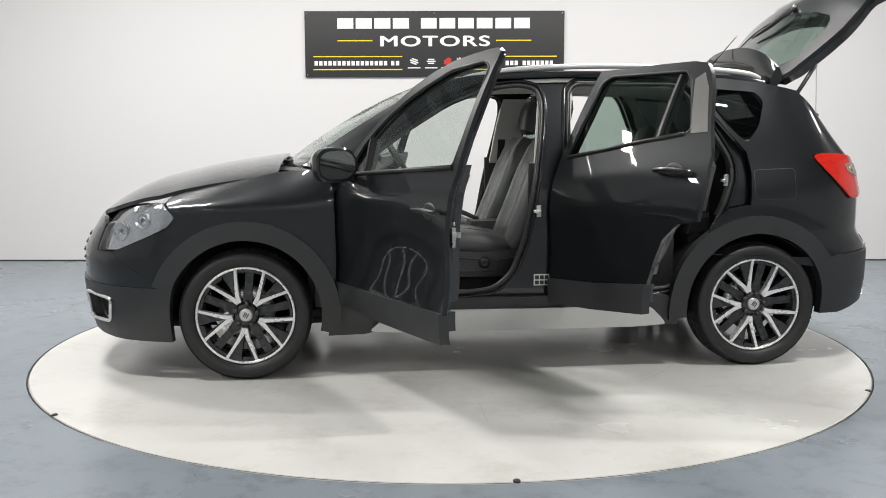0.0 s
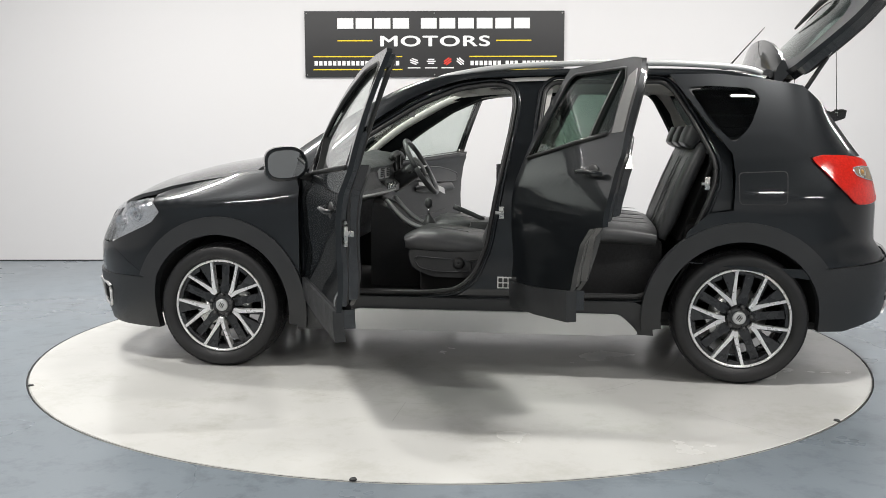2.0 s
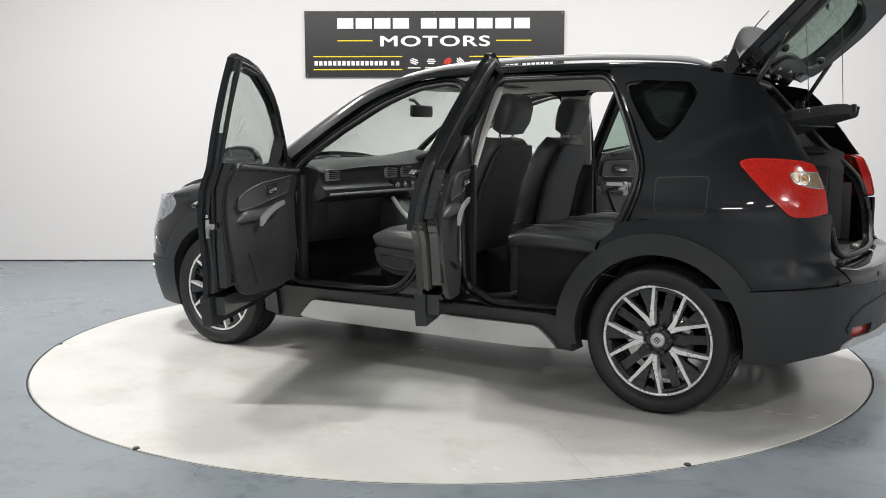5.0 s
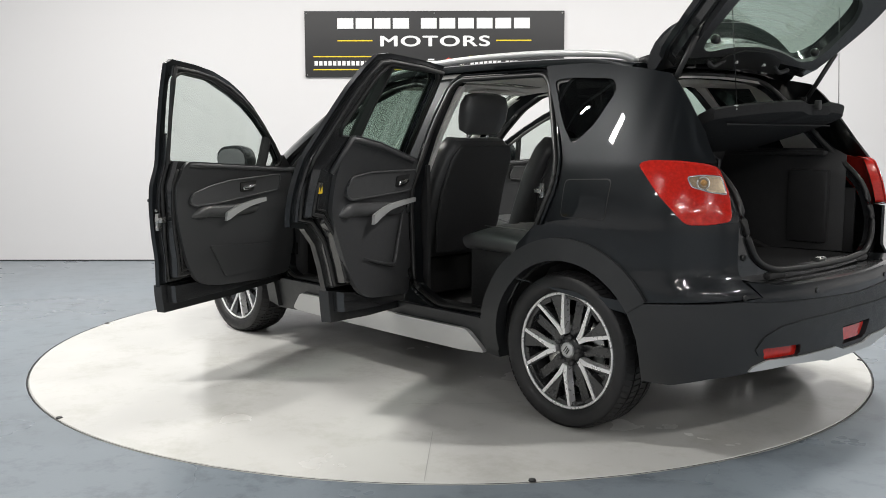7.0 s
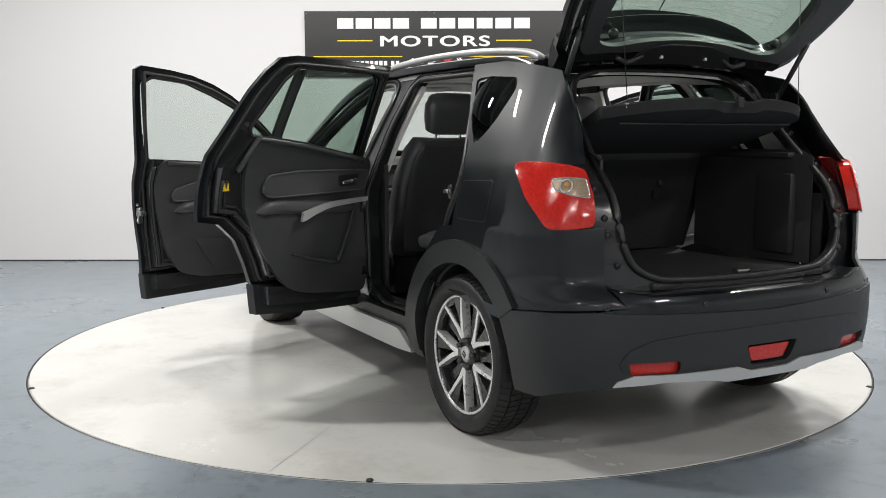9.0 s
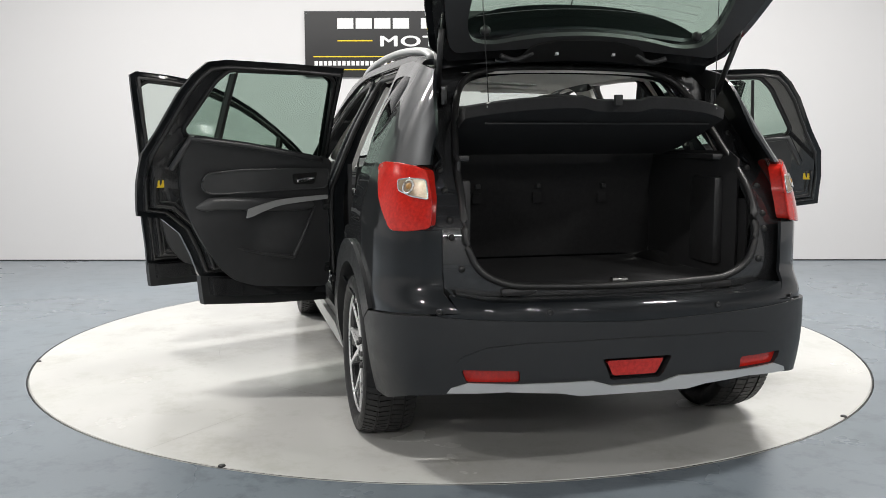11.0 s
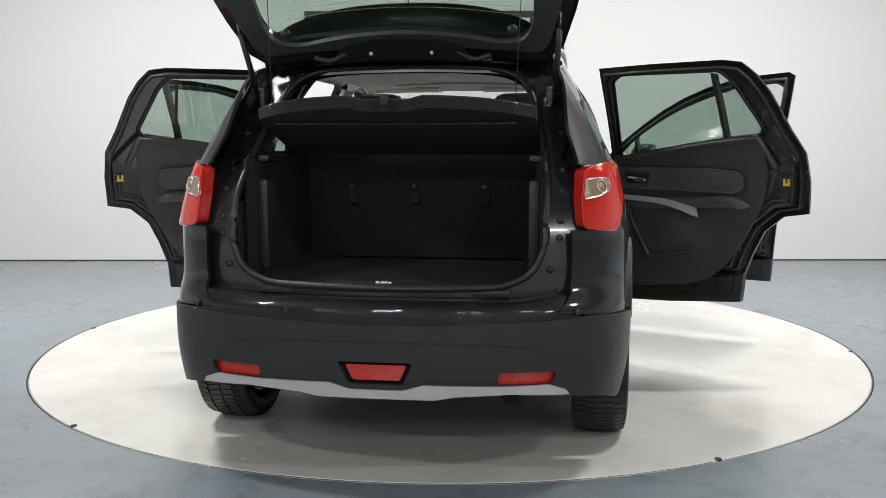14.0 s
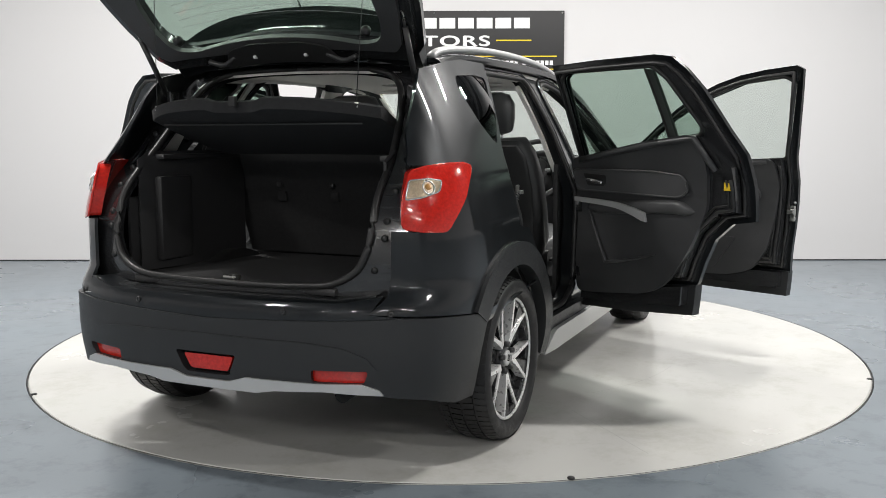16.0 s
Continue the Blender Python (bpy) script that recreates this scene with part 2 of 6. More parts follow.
def spin(profile, n=48, bm=None):
    """A ring about the y axis from (radius, y) points, closed on itself."""
    bm = bm or bmesh.new()
    rows = [[bm.verts.new((r * math.cos(2 * math.pi * k / n), y, r * math.sin(2 * math.pi * k / n))) for r, y in profile]
            for k in range(n)]
    m = len(profile)
    for k in range(n):
        a, b = rows[k], rows[(k + 1) % n]
        for i in range(m):
            bm.faces.new((a[i], a[(i + 1) % m], b[(i + 1) % m], b[i]))
    return sharpen(bm, 30)


# ---------------------------------------------------------------- the hall
def floor_material():
    m = material("blue_grey_floor_paint", (0.19, 0.222, 0.25), 0.30, 0, 0.9, 0.12, 0.08, 90, rough_vary=0.08)
    n, l = m.node_tree.nodes, m.node_tree.links
    b, tc = n["Principled BSDF"], n["Texture Coordinate"]
    scuff = n.new("ShaderNodeTexNoise")
    scuff.inputs["Scale"].default_value, scuff.inputs["Detail"].default_value = 7, 9
    scuff.inputs["Roughness"].default_value = 0.72
    ramp = n.new("ShaderNodeValToRGB")
    ramp.color_ramp.elements[0].position, ramp.color_ramp.elements[0].color = 0.36, (0.55, 0.57, 0.58, 1)
    ramp.color_ramp.elements[1].position, ramp.color_ramp.elements[1].color = 0.50, (1, 1, 1, 1)
    mul = n.new("ShaderNodeMix")
    mul.data_type, mul.blend_type = "RGBA", "MULTIPLY"
    mul.inputs[0].default_value = 0.55
    src = b.inputs["Base Color"].links[0].from_socket
    l.new(tc.outputs["Object"], scuff.inputs["Vector"])
    l.new(scuff.outputs["Fac"], ramp.inputs[0])
    l.new(src, mul.inputs[6])
    l.new(ramp.outputs[0], mul.inputs[7])
    l.new(mul.outputs[2], b.inputs["Base Color"])
    return m


FLOOR = floor_material()
WALL = material("white_wall_paint", (0.67, 0.665, 0.67), 0.6, 0, 0.7, 0.015, 0.06, 60)
def deck_material():
    m = material("glossy_white_table", (0.60, 0.60, 0.575), 0.2, 0, 1.6, 0.05, 0.03, 40, rough_vary=0.09)
    n, l = m.node_tree.nodes, m.node_tree.links
    b, tc = n["Principled BSDF"], n["Texture Coordinate"]
    dirt, ramp, mul = n.new("ShaderNodeTexNoise"), n.new("ShaderNodeValToRGB"), n.new("ShaderNodeMix")
    dirt.inputs["Scale"].default_value, dirt.inputs["Detail"].default_value, dirt.inputs["Roughness"].default_value = 2.3, 10, 0.75
    ramp.color_ramp.elements[0].position, ramp.color_ramp.elements[0].color = 0.33, (0.80, 0.79, 0.75, 1)
    ramp.color_ramp.elements[1].position, ramp.color_ramp.elements[1].color = 0.50, (1, 1, 1, 1)
    mul.data_type, mul.blend_type = "RGBA", "MULTIPLY"
    mul.inputs[0].default_value = 0.7
    src = b.inputs["Base Color"].links[0].from_socket
    l.new(tc.outputs["Object"], dirt.inputs["Vector"])
    l.new(dirt.outputs["Fac"], ramp.inputs[0])
    l.new(src, mul.inputs[6])
    l.new(ramp.outputs[0], mul.inputs[7])
    l.new(mul.outputs[2], b.inputs["Base Color"])
    return m


TABLE_TOP = deck_material()
SCUFF = material("scuff_grey", (0.30, 0.30, 0.28), 0.6, 0, 30, 0.3)
TABLE_RIM = material("dark_rim_joint", (0.03, 0.03, 0.03), 0.6, 0, 40, 0.3)
CEILING = material("grey_steel_roof", (0.16, 0.16, 0.165), 0.7, 0, 1.2, 0.3)
DOOR_GREY = material("hall_far_wall", (0.45, 0.46, 0.47), 0.7, 0, 0.8, 0.06)
SIGN_BLACK = material("sign_charcoal", (0.022, 0.022, 0.023), 0.55, 0, 8, 0.08)
SIGN_WHITE = material("sign_white", (0.82, 0.82, 0.82), 0.5, 0, 30, 0.03)
SIGN_YELLOW = material("sign_yellow", (0.80, 0.62, 0.02), 0.5, 0, 30, 0.03)
SIGN_RED = material("sign_red", (0.72, 0.05, 0.03), 0.5, 0, 30, 0.05)
WALL_Y, HALL_X, HALL_BACK, HALL_H = 3.526, 8.5, -12.0, 4.2

TABLE_R = 2.2575


def hall():
    bm = bmesh.new()
    n = 96
    hole = TABLE_R + 0.009
    ring = [bm.verts.new((hole * math.cos(2 * math.pi * k / n), hole * math.sin(2 * math.pi * k / n), 0)) for k in range(n)]

    def edge(a):
        c, s = math.cos(a), math.sin(a)
        k = min((HALL_X + 0.2) / abs(c) if abs(c) > 1e-6 else 1e9,
                ((WALL_Y + 0.2) if s > 0 else -HALL_BACK + 0.2) / abs(s) if abs(s) > 1e-6 else 1e9)
        return (c * k, s * k, 0)
    out = [bm.verts.new(edge(2 * math.pi * k / n)) for k in range(n)]
    for sx, sy in ((1, WALL_Y + 0.2), (-1, WALL_Y + 0.2), (-1, HALL_BACK - 0.2), (1, HALL_BACK - 0.2)):
        a = math.atan2(sy, sx * (HALL_X + 0.2)) % (2 * math.pi)
        out[round(a / (2 * math.pi) * n) % n].co = (sx * (HALL_X + 0.2), sy, 0)
    low = [bm.verts.new(v.co - Vector((0, 0, 0.12))) for v in ring]
    for k in range(n):
        j = (k + 1) % n
        bm.faces.new((ring[k], ring[j], out[j], out[k]))
        bm.faces.new((low[k], low[j], ring[j], ring[k]))
    bm.faces.new(low)
    tagged(obj("floor", bm, FLOOR, smooth=False), "blue-grey painted concrete floor with worn glossy patches", "floor", kind="structure")

    def slab(name, x0, x1, y0, y1, z0, z1, mat, label):
        tagged(obj(name, block(x0, x1, y0, y1, z0, z1), mat, smooth=False), label, name.split("_")[0], kind="structure")
    slab("wall_north", -HALL_X - 0.2, HALL_X + 0.2, WALL_Y, WALL_Y + 0.2, 0, HALL_H, WALL, "white painted smooth studio wall behind the turntable")
    slab("wall_west", -HALL_X - 0.2, -HALL_X, HALL_BACK, WALL_Y, 0, HALL_H, WALL, "white painted side wall of the hall")
    slab("wall_east", HALL_X, HALL_X + 0.2, HALL_BACK, WALL_Y, 0, HALL_H, WALL, "white painted side wall of the hall")
    # south wall is never in view; its pale tone feeds the paint's reflections
    slab("wall_south", -HALL_X - 0.2, HALL_X + 0.2, HALL_BACK - 0.2, HALL_BACK, 0, HALL_H, DOOR_GREY, "unseen pale wall closing the hall, added for reflections")
    slab("ceiling", -HALL_X - 0.2, HALL_X + 0.2, HALL_BACK - 0.2, WALL_Y + 0.2, HALL_H, HALL_H + 0.2, CEILING, "dark hall ceiling")
    for k in range(8):
        y = 2.6 - 1.9 * k
        slab("ceiling_beam_%d" % (k + 1), -HALL_X, HALL_X, y - 0.07, y + 0.07, HALL_H - 0.16, HALL_H, DOOR_GREY, "grey steel roof purlin")
    base = block(-HALL_X, HALL_X, WALL_Y - 0.006, WALL_Y, 0.0, 0.012, 0.002)
    tagged(obj("baseboard", base, TABLE_RIM, smooth=False), "thin dark joint at the foot of the wall", "trim", kind="structure")
    for x, y, z, w, d, watts in LAMPS:
        root = tagged(new("ceiling_light"), "slim white led batten hung from the ceiling", "lamp", "ceiling lights")
        root.location = (x, y, z)
        part("housing", block(-w / 2 - 0.03, w / 2 + 0.03, -d / 2 - 0.03, d / 2 + 0.03, 0.012, 0.07, 0.01), SIGN_WHITE, root)
        for s in (-1, 1):
            part("hanger", tube([(s * w * 0.4, 0, 0.07), (s * w * 0.4, 0, HALL_H - z)], 0.006, 6), STEEL, root)


def turntable():
    root = tagged(new("turntable"), "round glossy white vehicle turntable set into the floor", "turntable")
    bm = bmesh.new()
    n = 128
    prof = [(0, 0.003), (TABLE_R - 0.006, 0.003), (TABLE_R, -0.003), (TABLE_R, -0.08)]
    rows = [[bm.verts.new((r * math.cos(2 * math.pi * k / n), r * math.sin(2 * math.pi * k / n), z)) for k in range(n)] for r, z in prof[1:]]
    bm.faces.new(rows[0])
    for a, b in zip(rows, rows[1:]):
        for k in range(n):
            bm.faces.new((a[k], a[(k + 1) % n], b[(k + 1) % n], b[k]))
    part("deck", sharpen(bm, 30), TABLE_TOP, root, "glossy off-white deck with scuffs", smooth=False)
    bm = bmesh.new()
    for k in range(n):
        a, b = 2 * math.pi * k / n, 2 * math.pi * (k + 1) / n
        q = [bm.verts.new((r * math.cos(t), r * math.sin(t), 0.002)) for r, t in
             ((TABLE_R + 0.001, a), (TABLE_R + 0.006, a), (TABLE_R + 0.006, b), (TABLE_R + 0.001, b))]
        bm.faces.new(q)
    part("edge_strip", bm, TABLE_RIM, root, "dark rubber edge strip")
    for deg in (-84, -29, 41, 97, 160, 221):
        a = radians(deg)
        bm = bmesh.new()
        bmesh.ops.create_cone(bm, cap_ends=True, segments=10, radius1=0.015, radius2=0.011, depth=0.006)
        bmesh.ops.translate(bm, verts=bm.verts, vec=((TABLE_R - 0.012) * math.cos(a), (TABLE_R - 0.012) * math.sin(a), 0.005))
        part("bolt", bm, TABLE_RIM, root)

    def line(pts, w):
        bm = bmesh.new()
        pts = [Vector((*q, 0.0042)) for q in pts]
        last = None
        for i, q in enumerate(pts):
            t = (pts[min(i + 1, len(pts) - 1)] - pts[max(i - 1, 0)]).normalized()
            s = Vector((-t.y, t.x, 0)) * w
            now = (bm.verts.new(q + s), bm.verts.new(q - s))
            if last:
                bm.faces.new((last[0], last[1], now[1], now[0]))
            last = now
        part("deck_seam", bm, SCUFF, root, "fine grey seam scratched in the deck")

    def ring(r, a0, a1, w):
        line([(r * math.cos(radians(t)), r * math.sin(radians(t))) for t in np.linspace(a0, a1, 24)], w)
    ring(1.31, -46, 0, 0.0014)
    ring(1.31, 246, 283, 0.0010)
    ring(1.31, 60, 92, 0.0010)
    for deg, r0, r1 in ((-38.6, 1.70, 2.24), (-84.1, 1.30, 1.59), (51, 1.5, 2.1)):
        c, s = math.cos(radians(deg)), math.sin(radians(deg))
        line([(r0 * c, r0 * s), (r1 * c, r1 * s)], 0.0011)
    return root


def sign():
    x0, x1, z0, z1 = -1.350, 1.083, 1.750, 2.357
    y = WALL_Y
    root = tagged(new("wall_sign"), "charcoal dealer sign board with white lettering and yellow lines", "sign")
    root.location = ((x0 + x1) / 2, y, (z0 + z1) / 2)
    w, h = (x1 - x0) / 2, (z1 - z0) / 2
    part("board", block(-w, w, -0.022, -0.001, -h, h, 0.003), SIGN_BLACK, root, "charcoal board")

    def at(px, pz):
        return px - root.location.x, pz - root.location.z

    def bar(name, ax, az, bx, bz, mat, label=""):
        (u0, w0), (u1, w1) = at(ax, az), at(bx, bz)
        part(name, block(min(u0, u1), max(u0, u1), -0.0265, -0.0225, min(w0, w1), max(w0, w1)), mat, root, label, smooth=False)

    def word(text, cx, cz, size, width):
        cu = bpy.data.curves.new("lettering", "FONT")
        cu.body, cu.size, cu.extrude, cu.align_x, cu.align_y = text, size, 0.002, "CENTER", "CENTER"
        cu.space_character = 1.12
        tmp = bpy.data.objects.new("lettering", cu)
        scene.collection.objects.link(tmp)
        bpy.context.view_layer.update()
        me = bpy.data.meshes.new_from_object(tmp.evaluated_get(bpy.context.evaluated_depsgraph_get()))
        bpy.data.objects.remove(tmp)
        me.materials.clear()
        me.materials.append(SIGN_WHITE)
        # bold strokes: the letters laid over themselves, each a little aside and a hair deeper
        bm = bmesh.new()
        for k, (du, dv) in enumerate(((0, 0), (0.0035, 0), (-0.0035, 0), (0, 0.003), (0, -0.003))):
            before = len(bm.verts)
            bm.from_mesh(me)
            bm.verts.ensure_lookup_table()
            for v in bm.verts[before:]:
                v.co += Vector((du, dv, -0.0004 * k))
        bm.to_mesh(me)
        bm.free()
        xs = [v.co.x for v in me.vertices]
        k = width / (max(xs) - min(xs))
        for v in me.vertices:
            v.co.x *= k
        ob = new("lettering", me)
        ob.parent = root
        u, q = at(cx, cz)
        ob.matrix_basis = pose(u, -0.0245, q, 90, 0, 0)
        ob["label"] = "white lettering that reads " + text
    # the dealer's name: plain bars, one for each letter
    for a, b in ((-1.044, 4), (-0.260, 6)):
        wide = 0.152 if b == 4 else 0.148
        gap = (0.695 if b == 4 else 1.045) / b
        for i in range(b):
            bar("name_bar", a + i * gap, 2.195, a + i * gap + wide, 2.292, SIGN_WHITE)
    word("MOTORS", -0.132, 2.075, 0.135, 1.03)
    for a, b in ((-1.044, -0.715), (0.445, 0.775)):
        bar("yellow_line", a, 2.079, b, 2.091, SIGN_YELLOW, "yellow line")
    for a, b in ((-1.272, -0.435), (0.195, 1.015)):
        for z in (1.933, 1.813):
            bar("yellow_line", a, z, b, z + 0.010, SIGN_YELLOW, "yellow line")
    for first, count, pitch in ((-1.262, 16, 0.0435), (-0.542, 2, 0.046), (0.205, 7, 0.0425), (0.535, 3, 0.0425), (0.694, 7, 0.0425)):
        for k in range(count):
            bar("text_bar", first + k * pitch, 1.856, first + k * pitch + 0.031, 1.898, SIGN_WHITE)
    # four maker's marks drawn as plain shapes
    for i, (cx, mat) in enumerate(((-0.325, SIGN_WHITE), (-0.165, SIGN_WHITE), (-0.010, SIGN_RED), (0.110, SIGN_WHITE))):
        u, q = at(cx, 1.893)
        bm = bmesh.new()
        for dz, ww in ((0.018, 0.030), (0.0, 0.042), (-0.018, 0.030)):
            box(bm, u - ww, u + ww, -0.0265, -0.0225, q + dz - 0.006, q + dz + 0.006)
        bmesh.ops.rotate(bm, verts=bm.verts, cent=(u, 0, q), matrix=Matrix.Rotation(radians((20, 0, -35, 40)[i]), 3, "Y"))
        part("maker_mark", bm, mat, root, smooth=False)
        if i < 3:
            bar("text_bar", cx - 0.058, 1.828, cx + 0.058, 1.838, SIGN_WHITE)
    for u in (-w + 0.02, 0, w - 0.02):
        for q in (-h + 0.02, h - 0.02):
            bm = bmesh.new()
            bmesh.ops.create_cone(bm, cap_ends=True, segments=10, radius1=0.008, radius2=0.006, depth=0.006)
            bmesh.ops.rotate(bm, verts=bm.verts, matrix=Matrix.Rotation(radians(90), 3, "X"))
            bmesh.ops.translate(bm, verts=bm.verts, vec=(u, -0.0245, q))
            part("screw", bm, STEEL, root)


hall()
TABLE = turntable()
sign()


# ---------------------------------------------------------------- the car: shape of the body
# x forward, y to its left, z up, origin on the ground midway between the axles
PLAN = catmull([(-2.10, 0), (-2.093, 0.22), (-2.065, 0.44), (-2.01, 0.62), (-1.925, 0.745), (-1.79, 0.820), (-1.6, 0.850), (-1.3, 0.858),
                (-0.9, 0.862), (0, 0.866), (0.9, 0.862), (1.3, 0.856), (1.55, 0.847), (1.75, 0.822), (1.93, 0.745), (2.06, 0.61),
                (2.15, 0.42), (2.20, 0.20), (2.21, 0)], 40)
_px = np.array([p.x for p in PLAN])
_py = np.array([p.y for p in PLAN])
_ps = np.concatenate([[0], np.cumsum(np.hypot(np.diff(_px), np.diff(_py)))])
_ps -= np.interp(0, _px, _ps)
_tx, _ty = np.gradient(_px, _ps), np.gradient(_py, _ps)
S_REAR, S_FRONT = _ps[0], _ps[-1]


def at_x(x):
    """Length along the plan line at a given x."""
    return float(np.interp(x, _px, _ps))


def step01(a, b, v):
    t = min(1, max(0, (v - a) / (b - a)))
    return t * t * (3 - 2 * t)


WING_TOP_X = [0.8, 1.14, 1.3, 1.57, 1.75, 1.9, 2.1]
WING_TOP_Z = [1.06, 1.026, 0.982, 0.927, 0.885, 0.83, 0.76]


def skin(s, z, off=0.0):
    """The car's outer skin at length s along the plan and height z."""
    flip = 1
    if s > S_FRONT:
        s, flip = 2 * S_FRONT - s, -1
    if s < S_REAR:
        s, flip = 2 * S_REAR - s, -1
    x, y = float(np.interp(s, _ps, _px)), float(np.interp(s, _ps, _py))
    tx, ty = float(np.interp(s, _ps, _tx)), float(np.interp(s, _ps, _ty))
    k = math.hypot(tx, ty)
    nx, ny = -ty / k, tx / k
    d = 0.05 * max(0, (0.5 - z) / 0.3) ** 2
    slope = 0.5 * abs(ny) + 0.80 * max(0, -nx)
    if z > 0.85:
        d2 = 0.06 * (min(z, 1.08) - 0.85) ** 1.5 / 0.23 ** 1.5 + slope * (0.85 * max(0, z - 1.08) + 0.42 * max(0, z - 1.08) ** 2)
        b = step01(0.75, 1.15, x)
        if b > 0:
            top = float(np.interp(x + np.linspace(-0.13, 0.13, 9), WING_TOP_X, WING_TOP_Z).mean())
            d2 = d2 * (1 - b) + b * 0.135 * max(0, (z - 0.84) / max(0.02, top - 0.84)) ** 1.6
        d += d2
    d += 0.055 * step01(0.60, 0.70, z) * max(0, -nx)
    # shallow waist below the shoulder
    d += 0.010 * math.exp(-((z - 0.60) / 0.10) ** 2) * step01(-1.0, -0.7, x) * (1 - step01(0.7, 0.95, x))
    # shoulder crease, rising to the tail
    line = float(np.interp(x, [-1.7, -1.2, -0.3, 0.76, 1.1, 1.5], [1.075, 1.055, 0.965, 0.89, 0.868, 0.84]))
    d -= 0.006 * (0.25 + 0.75 * step01(-1.1, -0.8, x)) * math.exp(-((z - line) / 0.045) ** 2) * abs(ny) ** 4 * (1 - step01(1.45, 1.7, x)) * (1 - step01(1.6, 1.75, -x))
    # the nose leans back towards the bonnet
    d += 0.9 * max(0, z - 0.60) ** 1.3 * max(0, nx) ** 1.5
    d -= off
    return Vector((x - nx * d, (y - ny * d) * flip, z))


def on(off):
    return lambda u, v, w: skin(u, v, off + w)


def arc(cx, r, a0, a1, n=18, cz=0.318):
    return [(cx + r * math.cos(radians(a0 + (a1 - a0) * i / n)), cz + r * math.sin(radians(a0 + (a1 - a0) * i / n))) for i in range(n + 1)]


def sz(pts):
    """Outline given by x and z, as plan length and z."""
    return [(at_x(x), z) for x, z in pts]


CAR = tagged(new("car"), "black crossover car with its four doors and tailgate open", "car")

WHEEL_R, RIM_R, HUB_Z = 0.318, 0.241, 0.318


